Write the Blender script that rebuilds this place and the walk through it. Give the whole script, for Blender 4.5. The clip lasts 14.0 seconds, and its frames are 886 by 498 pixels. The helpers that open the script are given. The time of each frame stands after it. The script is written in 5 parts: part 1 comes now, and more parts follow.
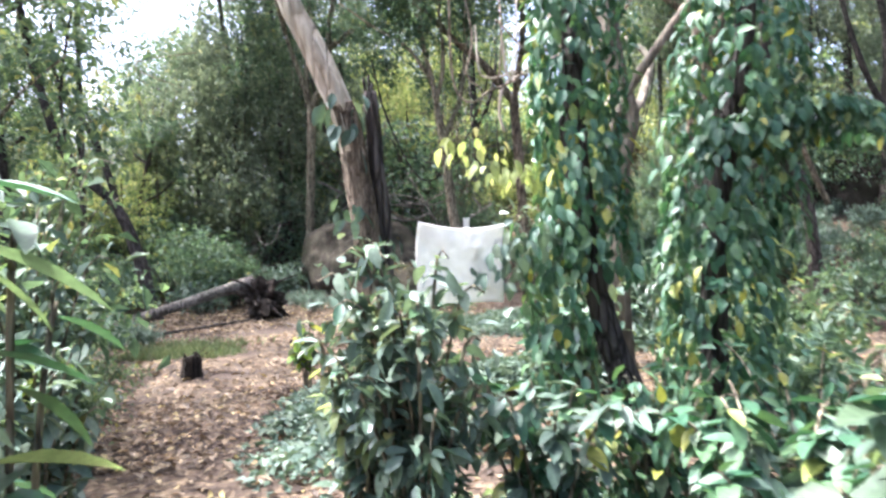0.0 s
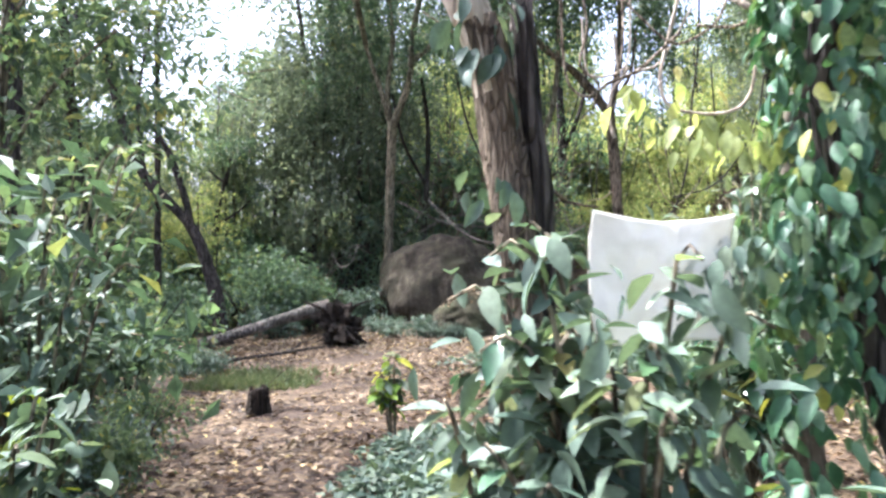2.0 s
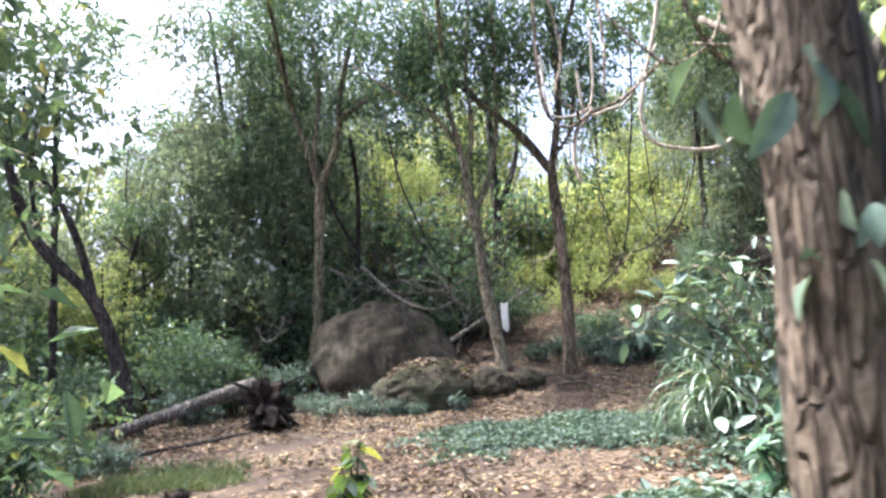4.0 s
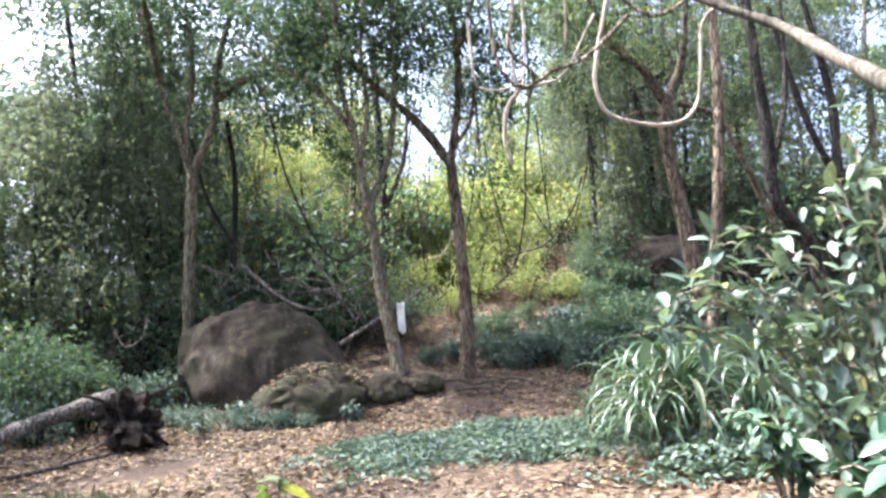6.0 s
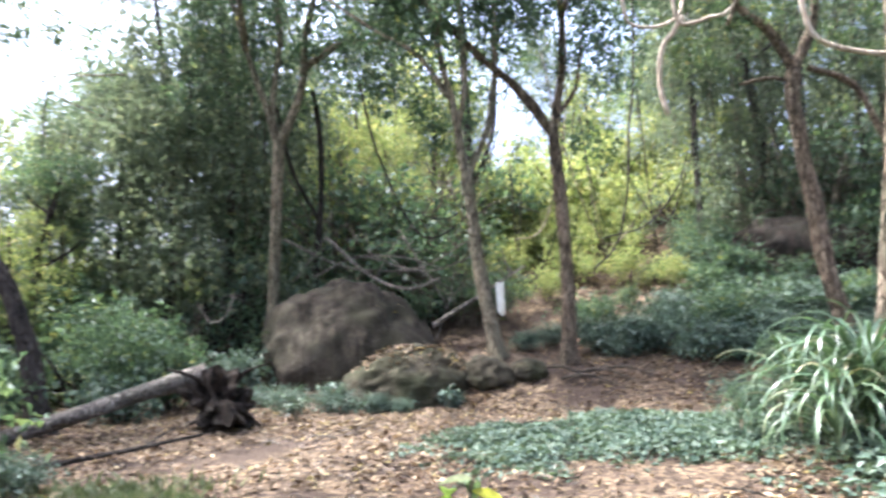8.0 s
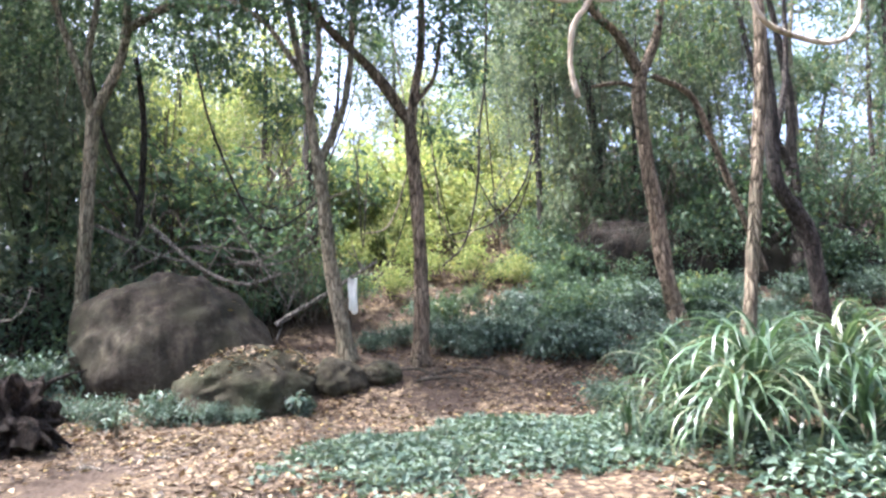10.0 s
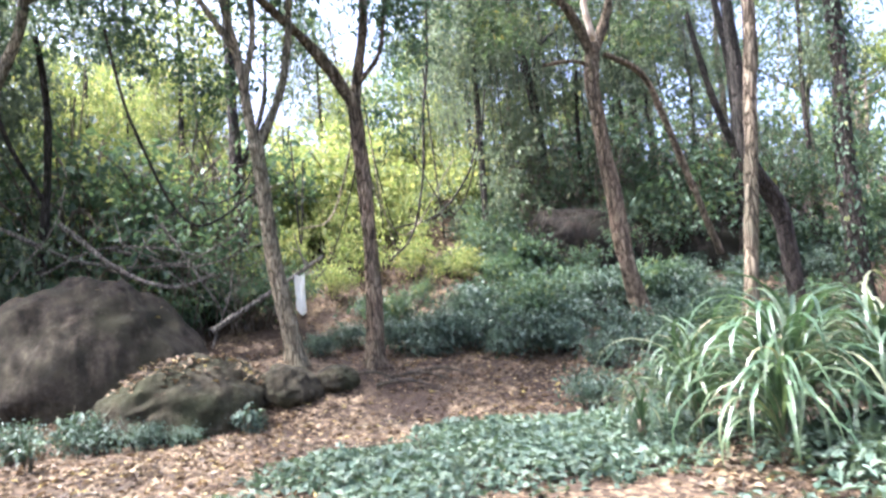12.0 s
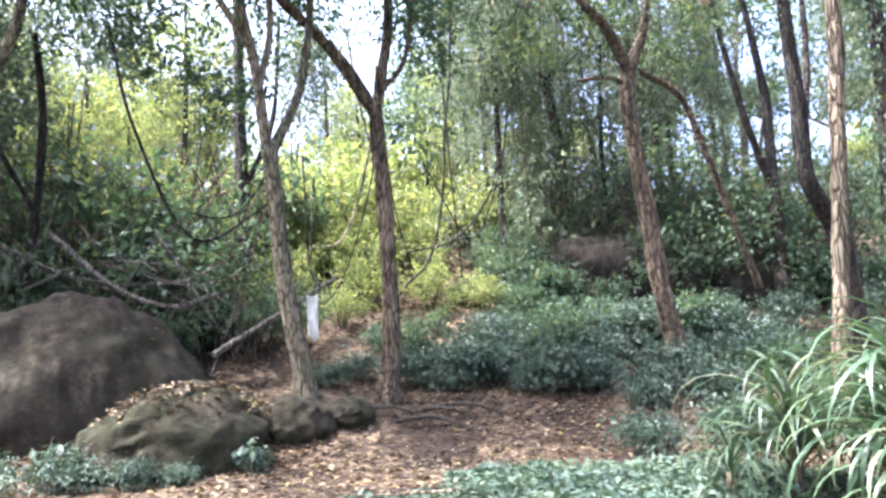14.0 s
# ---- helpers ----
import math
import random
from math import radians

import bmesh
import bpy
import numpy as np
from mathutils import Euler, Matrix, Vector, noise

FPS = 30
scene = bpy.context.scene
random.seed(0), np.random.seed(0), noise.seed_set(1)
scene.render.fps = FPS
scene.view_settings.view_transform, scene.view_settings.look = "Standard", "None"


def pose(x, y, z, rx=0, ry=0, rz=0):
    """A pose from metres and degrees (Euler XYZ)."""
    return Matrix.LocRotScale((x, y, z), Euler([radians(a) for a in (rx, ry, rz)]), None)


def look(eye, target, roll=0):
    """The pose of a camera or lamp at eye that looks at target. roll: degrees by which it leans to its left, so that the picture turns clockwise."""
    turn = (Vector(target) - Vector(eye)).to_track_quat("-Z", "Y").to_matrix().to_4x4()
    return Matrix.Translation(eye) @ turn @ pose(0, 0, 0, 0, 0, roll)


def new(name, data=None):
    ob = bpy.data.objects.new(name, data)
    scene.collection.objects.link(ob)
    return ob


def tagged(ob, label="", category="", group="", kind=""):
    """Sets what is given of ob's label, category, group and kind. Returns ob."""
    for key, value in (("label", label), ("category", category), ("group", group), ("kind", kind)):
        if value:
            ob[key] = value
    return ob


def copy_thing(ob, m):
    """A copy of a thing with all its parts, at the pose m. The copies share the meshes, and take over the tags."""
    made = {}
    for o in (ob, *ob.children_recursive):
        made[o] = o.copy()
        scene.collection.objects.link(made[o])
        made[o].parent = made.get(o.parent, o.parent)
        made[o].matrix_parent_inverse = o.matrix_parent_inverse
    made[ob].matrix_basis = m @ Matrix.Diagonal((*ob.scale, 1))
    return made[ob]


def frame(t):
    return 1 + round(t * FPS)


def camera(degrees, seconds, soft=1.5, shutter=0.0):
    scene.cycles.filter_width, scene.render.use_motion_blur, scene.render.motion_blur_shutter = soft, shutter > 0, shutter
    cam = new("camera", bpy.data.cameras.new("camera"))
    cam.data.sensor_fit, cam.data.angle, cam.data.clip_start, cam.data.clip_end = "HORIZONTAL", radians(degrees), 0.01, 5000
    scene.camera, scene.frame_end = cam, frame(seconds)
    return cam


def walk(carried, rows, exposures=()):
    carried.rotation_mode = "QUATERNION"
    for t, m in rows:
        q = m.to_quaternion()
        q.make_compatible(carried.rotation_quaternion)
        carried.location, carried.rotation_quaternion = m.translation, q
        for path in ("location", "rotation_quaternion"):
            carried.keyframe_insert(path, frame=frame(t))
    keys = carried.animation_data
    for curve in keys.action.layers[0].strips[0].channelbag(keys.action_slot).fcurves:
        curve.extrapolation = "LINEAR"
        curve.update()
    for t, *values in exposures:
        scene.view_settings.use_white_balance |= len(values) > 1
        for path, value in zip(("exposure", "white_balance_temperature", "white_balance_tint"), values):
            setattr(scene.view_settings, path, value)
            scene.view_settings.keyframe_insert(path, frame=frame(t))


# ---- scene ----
cam = camera(62.1, 14.0, soft=2.6, shutter=0.5)
METRES, EYE, TILT, LEAN, TURN = 9.0, 1.5, 0.0, 0.0, 0.0
ROWS = [
    (0.0, 0.0, 0.0, 0.0, -0.05, -1.6, 1.86),
    (0.5, -0.0068, 0.0378, -0.0034, 1.54, 0.91, 0.99),
    (1.0, -0.0223, 0.0721, -0.0074, -0.28, 2.95, 0.98),
    (1.5, -0.0305, 0.1123, -0.0099, -0.46, 1.66, 2.57),
    (2.0, -0.0404, 0.149, -0.0113, 5.61, 0.67, 1.21),
    (2.5, -0.0597, 0.1852, -0.014, 1.38, 3.55, 3.83),
    (5.0, -0.1216, 0.353, -0.0224, -4.0, 6.21, 1.24),
    (5.5, -0.1378, 0.3876, -0.0209, -11.47, 5.25, 1.99),
    (6.0, -0.1458, 0.4275, -0.0229, -10.85, 5.79, 3.36),
    (6.5, -0.1611, 0.4606, -0.0289, -9.51, 3.83, 1.65),
    (7.0, -0.1798, 0.4933, -0.0295, -8.7, 1.69, 2.84),
    (7.5, -0.1915, 0.528, -0.029, -2.69, 3.88, 2.99),
    (8.0, -0.2046, 0.5541, -0.0359, -6.05, 5.19, 2.04),
    (8.5, -0.2247, 0.5791, -0.0323, -15.6, 3.21, 2.17),
    (11.0, -0.2645, 0.74, -0.0395, -23.51, 5.18, 2.63),
    (11.5, -0.2717, 0.7733, -0.0431, -27.89, 1.85, 4.14),
    (12.0, -0.271, 0.8091, -0.043, -26.57, 4.5, 4.15),
    (12.5, -0.2688, 0.8447, -0.0466, -27.34, 5.96, 4.05),
    (13.0, -0.2768, 0.8749, -0.0445, -28.47, 4.47, 5.17),
    (13.5, -0.2669, 0.9075, -0.0476, -25.93, 6.88, 4.43),
    (14.0, -0.263, 0.9383, -0.0514, -27.04, 7.24, 2.6),
]
walk(cam, [(t, pose(0, 0, EYE, TILT, LEAN, TURN) @ pose(METRES * x, METRES * y, METRES * z, 90 + pitch, roll, yaw)) for t, x, y, z, yaw, pitch, roll in ROWS], exposures=[(0, 3.08, 5480, 16), (1.5, 2.98, 5500, 15), (2.5, 2.9, 5500, 14), (5.2, 2.86, 5480, 17), (6.5, 3.02, 5480, 17), (8.5, 3.06, 5480, 14), (11, 3.17, 5420, 18), (14, 3.22, 5420, 18)])

# ---- light ----
TO_SUN = Vector((-0.4, 0.17, 0.9)).normalized()
world = bpy.data.worlds.new("sky")
scene.world = world
world.use_nodes = True
wt = world.node_tree
sky = wt.nodes.new("ShaderNodeTexSky")
sky.sky_type, sky.sun_disc = "NISHITA", False
sky.sun_elevation, sky.sun_rotation = math.asin(TO_SUN.z), math.atan2(TO_SUN.x, TO_SUN.y)
sky.air_density, sky.dust_density, sky.ozone_density = 0.55, 9.5, 1.0
wt.links.new(sky.outputs["Color"], wt.nodes["Background"].inputs["Color"])
wt.nodes["Background"].inputs["Strength"].default_value = 0.15
sun = new("sun", bpy.data.lights.new("sun", "SUN"))
sun.data.energy, sun.data.angle, sun.data.color = 2.4, radians(0.55), (1.0, 0.93, 0.8)
sun.matrix_world = look(TO_SUN * 60, (0, 0, 0))

# ---- the lie of the land ----


def smooth(a, b, v):
    u = min(1.0, max(0.0, (v - a) / (b - a)))
    return u * u * (3 - 2 * u)


def land(x, y):
    """Height of the ground."""
    z = -0.3 * smooth(-2, 14, y)
    s = (y - 17) + 0.35 * x
    left = 0.3 + 0.7 * smooth(-4, 0.5, x)
    z += left * (0.17 * max(0.0, s + 0.3) + 0.27 * max(0.0, s - 4.5)) if s < 14 else left * (0.17 * 14.3 + 0.27 * 9.5)
    z += 0.5 * math.exp(-((x - 0.2) ** 2 + (y - 18.4) ** 2) / 1.1)
    z += 0.05 * noise.noise((x * 0.55, y * 0.55, 3.0)) + 0.015 * noise.noise((x * 2.3, y * 2.3, 8.0))
    return z


# ---- materials ----


def material(name):
    m = bpy.data.materials.new(name)
    m.use_nodes = True
    return m, m.node_tree, m.node_tree.nodes["Principled BSDF"]


def node(nt, kind, **values):
    n = nt.nodes.new(kind)
    for key, value in values.items():
        n.inputs[key].default_value = value
    return n


def ramp(nt, source, stops):
    n = nt.nodes.new("ShaderNodeValToRGB")
    e = n.color_ramp.elements
    while len(e) < len(stops):
        e.new(0.5)
    for el, (p, c) in zip(e, stops):
        el.position, el.color = p, (*c, 1)
    nt.links.new(source, n.inputs["Fac"])
    return n


def mixed(nt, fac, a, b, mode="MIX"):
    n = nt.nodes.new("ShaderNodeMix")
    n.data_type, n.blend_type = "RGBA", mode
    if isinstance(fac, float):
        n.inputs[0].default_value = fac
    else:
        nt.links.new(fac, n.inputs[0])
    for slot, v in ((6, a), (7, b)):
        if isinstance(v, tuple):
            n.inputs[slot].default_value = (*v, 1)
        else:
            nt.links.new(v, n.inputs[slot])
    return n.outputs[2]


def coords(nt, scale=(1, 1, 1), world_space=True):
    src = nt.nodes.new("ShaderNodeNewGeometry").outputs["Position"] if world_space else nt.nodes.new("ShaderNodeTexCoord").outputs["Object"]
    m = nt.nodes.new("ShaderNodeMapping")
    m.inputs["Scale"].default_value = scale
    nt.links.new(src, m.inputs["Vector"])
    return m.outputs["Vector"]


def noise_tex(nt, vec, scale, detail=4.0, rough=0.6):
    n = node(nt, "ShaderNodeTexNoise", Scale=scale, Detail=detail, Roughness=rough)
    nt.links.new(vec, n.inputs["Vector"])
    return n.outputs["Fac"]


def bump(nt, bsdf, height, strength=0.5, distance=0.02):
    b = node(nt, "ShaderNodeBump", Strength=strength, Distance=distance)
    nt.links.new(height, b.inputs["Height"])
    nt.links.new(b.outputs["Normal"], bsdf.inputs["Normal"])


def leaf_material(name, stops, glow=0.4, rough=0.55, glow_tint=(1.08, 1.06, 0.66), gloss=0.32):
    """Leaves: colour by leaf, veined blotches, light passing through."""
    m, nt, p = material(name)
    geo = nt.nodes.new("ShaderNodeNewGeometry")
    info = nt.nodes.new("ShaderNodeObjectInfo")
    add = nt.nodes.new("ShaderNodeMath")
    add.operation = "ADD"
    nt.links.new(geo.outputs["Random Per Island"], add.inputs[0])
    nt.links.new(info.outputs["Random"], add.inputs[1])
    wrap = nt.nodes.new("ShaderNodeMath")
    wrap.operation = "FRACT"
    nt.links.new(add.outputs[0], wrap.inputs[0])
    col = ramp(nt, wrap.outputs[0], stops).outputs["Color"]
    n = noise_tex(nt, coords(nt), 1.1, 3)
    big = ramp(nt, n, [(0.3, (0.7, 0.75, 0.7)), (0.7, (1.25, 1.2, 1.1))]).outputs["Color"]
    col = mixed(nt, 1.0, col, big, "MULTIPLY")
    fine = ramp(nt, noise_tex(nt, coords(nt), 45, 2), [(0.35, (0.8, 0.8, 0.8)), (0.7, (1.15, 1.15, 1.15))]).outputs["Color"]
    col = mixed(nt, 1.0, col, fine, "MULTIPLY")
    nt.links.new(col, p.inputs["Base Color"])
    p.inputs["Roughness"].default_value = rough
    p.inputs["Specular IOR Level"].default_value = gloss
    tr = nt.nodes.new("ShaderNodeBsdfTranslucent")
    nt.links.new(mixed(nt, 1.0, col, glow_tint, "MULTIPLY"), tr.inputs["Color"])
    mx = nt.nodes.new("ShaderNodeMixShader")
    mx.inputs[0].default_value = glow
    nt.links.new(p.outputs[0], mx.inputs[1])
    nt.links.new(tr.outputs[0], mx.inputs[2])
    nt.links.new(mx.outputs[0], nt.nodes["Material Output"].inputs["Surface"])
    return m


def bark_material(name, dark, mid, light, grain=14.0, patches=2.0, depth=0.3):
    m, nt, p = material(name)
    v = coords(nt, (1, 1, 0.18))
    n1 = noise_tex(nt, v, grain, 6, 0.7)
    n2 = noise_tex(nt, coords(nt), patches, 4)
    col = ramp(nt, n1, [(0.36, dark), (0.5, mid), (0.66, light)]).outputs["Color"]
    col = mixed(nt, ramp(nt, n2, [(0.42, (0, 0, 0)), (0.68, (1, 1, 1))]).outputs["Color"], col, mixed(nt, 0.5, col, light))
    vor = node(nt, "ShaderNodeTexVoronoi", Scale=grain * 1.6)
    vor.feature = "DISTANCE_TO_EDGE"
    warp = nt.nodes.new("ShaderNodeVectorMath")
    warp.operation = "MULTIPLY_ADD"
    nz = node(nt, "ShaderNodeTexNoise", Scale=grain * 0.7, Detail=3.0)
    nt.links.new(v, nz.inputs["Vector"])
    nt.links.new(nz.outputs["Color"], warp.inputs[0])
    warp.inputs[1].default_value = (0.06, 0.06, 0.06)
    nt.links.new(v, warp.inputs[2])
    nt.links.new(warp.outputs[0], vor.inputs["Vector"])
    crack = ramp(nt, vor.outputs["Distance"], [(0.0, (depth, depth * 0.95, depth * 0.9)), (0.16, (1, 1, 1))]).outputs["Color"]
    col = mixed(nt, 1.0, col, crack, "MULTIPLY")
    stain = ramp(nt, noise_tex(nt, coords(nt, (1, 1, 0.5)), 1.3, 3), [(0.4, (0.7, 0.72, 0.66)), (0.62, (1.15, 1.1, 1.05))]).outputs["Color"]
    col = mixed(nt, 1.0, col, stain, "MULTIPLY")
    nt.links.new(col, p.inputs["Base Color"])
    p.inputs["Roughness"].default_value = 0.9
    p.inputs["Specular IOR Level"].default_value = 0.2
    both = nt.nodes.new("ShaderNodeMath")
    both.operation = "ADD"
    nt.links.new(n1, both.inputs[0])
    nt.links.new(crack, both.inputs[1])
    bump(nt, p, both.outputs[0], 1.0, 0.04)
    return m


LEAF_DARK = leaf_material("leaf_dark", [(0, (0.05, 0.085, 0.06)), (0.5, (0.072, 0.118, 0.08)), (0.93, (0.1, 0.152, 0.09)), (1, (0.18, 0.19, 0.07))], 0.45)
LEAF_MID = leaf_material("leaf_mid", [(0, (0.06, 0.097, 0.064)), (0.5, (0.085, 0.13, 0.08)), (0.9, (0.125, 0.172, 0.09)), (1, (0.24, 0.22, 0.08))], 0.5)
# Creeper leaves: haze over the background is put into this paler, greyer colour.
LEAF_DRAPE = leaf_material("leaf_hazed_creeper", [(0, (0.085, 0.112, 0.082)), (0.5, (0.115, 0.148, 0.104)), (0.93, (0.16, 0.19, 0.125)), (1, (0.22, 0.22, 0.12))], 0.52, glow_tint=(0.98, 0.98, 0.78), gloss=0.2)
# Paler than natural foliage: the sunny gap's light is put into this colour.
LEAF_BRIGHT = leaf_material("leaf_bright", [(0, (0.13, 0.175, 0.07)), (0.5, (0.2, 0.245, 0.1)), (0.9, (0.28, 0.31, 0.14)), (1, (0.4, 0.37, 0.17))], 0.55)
LEAF_TEAL = leaf_material("leaf_blue_green", [(0, (0.056, 0.092, 0.07)), (0.6, (0.085, 0.128, 0.095)), (1, (0.14, 0.18, 0.125))], 0.28, 0.55, gloss=0.35)
LEAF_BANK = leaf_material("leaf_bank", [(0, (0.045, 0.078, 0.06)), (0.6, (0.07, 0.108, 0.082)), (1, (0.105, 0.15, 0.105))], 0.25, 0.5, gloss=0.4)
LEAF_IVY = leaf_material("leaf_ivy", [(0, (0.025, 0.075, 0.04)), (0.6, (0.05, 0.115, 0.06)), (0.92, (0.09, 0.16, 0.07)), (1, (0.28, 0.28, 0.05))], 0.28, 0.5, gloss=0.42)
LEAF_STRAP = leaf_material("leaf_strap", [(0, (0.042, 0.08, 0.044)), (0.5, (0.064, 0.113, 0.06)), (0.9, (0.115, 0.16, 0.09)), (1, (0.22, 0.2, 0.12))], 0.32, 0.34, gloss=0.55)
# Glossy leaves; the base is also lightened to imitate sun and sky reflections.
LEAF_GLOSSY = leaf_material("leaf_glossy", [(0, (0.1, 0.15, 0.11)), (0.6, (0.14, 0.2, 0.14)), (0.93, (0.19, 0.25, 0.16)), (1, (0.3, 0.32, 0.09))], 0.3, 0.32, gloss=0.85)
LEAF_YELLOW = leaf_material("leaf_yellow_green", [(0, (0.12, 0.22, 0.03)), (0.6, (0.2, 0.3, 0.03)), (1, (0.38, 0.36, 0.04))], 0.5)
LEAF_GRASS = leaf_material("grass_blades", [(0, (0.085, 0.12, 0.06)), (0.6, (0.115, 0.15, 0.078)), (1, (0.19, 0.19, 0.11))], 0.35)
LEAF_DRY = leaf_material("dry_leaves", [(0, (0.042, 0.027, 0.017)), (0.35, (0.09, 0.06, 0.036)), (0.7, (0.165, 0.116, 0.07)), (0.92, (0.3, 0.23, 0.15)), (1, (0.3, 0.24, 0.08))], 0.15, 0.6, (1, 0.9, 0.7))
BARK_GREY = bark_material("bark_grey", (0.085, 0.073, 0.05), (0.215, 0.188, 0.13), (0.36, 0.325, 0.235))
BARK_RED = bark_material("bark_reddish", (0.06, 0.046, 0.034), (0.165, 0.128, 0.09), (0.32, 0.26, 0.185), 12, 4)
BARK_DARK = bark_material("bark_dark", (0.018, 0.016, 0.014), (0.05, 0.043, 0.037), (0.1, 0.088, 0.075))
BARK_PALE = bark_material("bark_pale", (0.1, 0.08, 0.056), (0.22, 0.178, 0.126), (0.38, 0.32, 0.235), 13, 5)
BARK_SMOOTH = bark_material("bark_smooth_pale", (0.2, 0.17, 0.125), (0.35, 0.31, 0.245), (0.5, 0.455, 0.37), 9, 7, 0.8)
BARK_TWIG = bark_material("twig_bark", (0.045, 0.038, 0.03), (0.1, 0.085, 0.066), (0.19, 0.165, 0.13), 18, 5, 0.7)
BARK_OLD = bark_material("bark_old", (0.03, 0.025, 0.019), (0.115, 0.09, 0.064), (0.3, 0.245, 0.175), 30, 9, 0.5)
# Mottled bark, darkened overall so that its colour carries the trunk's shadow.
BARK_MOTTLED = bark_material("bark_mottled", (0.036, 0.032, 0.024), (0.085, 0.074, 0.055), (0.2, 0.178, 0.135), 6, 9, 0.8)
BARK_DEAD = bark_material("dead_wood", (0.07, 0.06, 0.05), (0.2, 0.18, 0.155), (0.34, 0.31, 0.27), 16)
ROOT_WOOD = bark_material("dark_root_wood", (0.01, 0.008, 0.006), (0.03, 0.022, 0.016), (0.065, 0.05, 0.035), 20)


def ground_material():
    m, nt, p = material("leaf_strewn_soil")
    v = coords(nt)
    warp = nt.nodes.new("ShaderNodeVectorMath")
    warp.operation = "MULTIPLY_ADD"
    nz = node(nt, "ShaderNodeTexNoise", Scale=9.0, Detail=2.0)
    nt.links.new(v, nz.inputs["Vector"])
    nt.links.new(nz.outputs["Color"], warp.inputs[0])
    warp.inputs[1].default_value = (0.06, 0.06, 0.06)
    nt.links.new(v, warp.inputs[2])
    vor = node(nt, "ShaderNodeTexVoronoi", Scale=17.0)
    nt.links.new(warp.outputs[0], vor.inputs["Vector"])
    sep = nt.nodes.new("ShaderNodeSeparateColor")
    nt.links.new(vor.outputs["Color"], sep.inputs[0])
    col = ramp(nt, sep.outputs[0], [(0, (0.022, 0.015, 0.01)), (0.35, (0.058, 0.04, 0.025)), (0.7, (0.105, 0.075, 0.045)), (1, (0.18, 0.135, 0.083))]).outputs["Color"]
    soil = ramp(nt, noise_tex(nt, v, 30, 5), [(0.3, (0.02, 0.014, 0.01)), (0.7, (0.06, 0.042, 0.028))]).outputs["Color"]
    n = noise_tex(nt, v, 0.9, 5, 0.65)
    col = mixed(nt, ramp(nt, n, [(0.42, (0, 0, 0)), (0.56, (1, 1, 1))]).outputs["Color"], soil, col)
    nt.links.new(col, p.inputs["Base Color"])
    p.inputs["Roughness"].default_value = 0.9
    p.inputs["Specular IOR Level"].default_value = 0.15
    bump(nt, p, vor.outputs["Distance"], 0.8, 0.03)
    return m


def rock_material(name, dark, mid, light, moss):
    m, nt, p = material(name)
    v = coords(nt)
    n1 = noise_tex(nt, v, 3.2, 8, 0.7)
    n2 = noise_tex(nt, v, 1.1, 4)
    col = ramp(nt, n1, [(0.36, dark), (0.5, mid), (0.68, light)]).outputs["Color"]
    streak = ramp(nt, noise_tex(nt, coords(nt, (3.2, 3.2, 0.7)), 2.0, 5), [(0.38, (0.6, 0.6, 0.58)), (0.62, (1.25, 1.2, 1.12))]).outputs["Color"]
    col = mixed(nt, 1.0, col, streak, "MULTIPLY")
    col = mixed(nt, ramp(nt, n2, [(0.45, (0, 0, 0)), (0.65, (0.85, 0.85, 0.85))]).outputs["Color"], col, moss)
    spots = ramp(nt, noise_tex(nt, v, 14, 3), [(0.64, (0, 0, 0)), (0.7, (1, 1, 1))]).outputs["Color"]
    col = mixed(nt, spots, col, mixed(nt, 0.4, col, light))
    nt.links.new(col, p.inputs["Base Color"])
    p.inputs["Roughness"].default_value = 0.95
    p.inputs["Specular IOR Level"].default_value = 0.2
    both = nt.nodes.new("ShaderNodeMath")
    both.operation = "ADD"
    nt.links.new(n1, both.inputs[0])
    nt.links.new(noise_tex(nt, v, 16, 6, 0.7), both.inputs[1])
    bump(nt, p, both.outputs[0], 1.0, 0.07)
    return m


SOIL = ground_material()
ROCK = rock_material("brown_rock", (0.022, 0.019, 0.014), (0.05, 0.043, 0.032), (0.1, 0.086, 0.064), (0.05, 0.048, 0.028))
# Near-black: the shade of the hollows and of the bank is in the colour.
ROCK_SHADED = rock_material("shaded_rock", (0.01, 0.0085, 0.0075), (0.024, 0.02, 0.016), (0.05, 0.042, 0.034), (0.03, 0.028, 0.018))
ROCK_MOSS = rock_material("mossy_rock", (0.022, 0.019, 0.013), (0.05, 0.044, 0.029), (0.1, 0.088, 0.06), (0.042, 0.046, 0.022))


def cloth_material():
    m, nt, p = material("white_plastic_cloth")
    n = noise_tex(nt, coords(nt), 9, 4)
    col = ramp(nt, n, [(0.3, (0.68, 0.67, 0.57)), (0.6, (0.8, 0.79, 0.69))]).outputs["Color"]
    stain = ramp(nt, noise_tex(nt, coords(nt), 3.5, 5), [(0.55, (0, 0, 0)), (0.75, (0.5, 0.5, 0.5))]).outputs["Color"]
    nt.links.new(mixed(nt, stain, col, (0.6, 0.54, 0.45)), p.inputs["Base Color"])
    p.inputs["Roughness"].default_value = 0.6
    bump(nt, p, noise_tex(nt, coords(nt), 14, 4), 0.4, 0.01)
    tr = node(nt, "ShaderNodeBsdfTranslucent", Color=(0.78, 0.78, 0.72, 1))
    mx = node(nt, "ShaderNodeMixShader", Fac=0.26)
    nt.links.new(p.outputs[0], mx.inputs[1])
    nt.links.new(tr.outputs[0], mx.inputs[2])
    nt.links.new(mx.outputs[0], nt.nodes["Material Output"].inputs["Surface"])
    return m


CLOTH = cloth_material()

# ---- builders ----


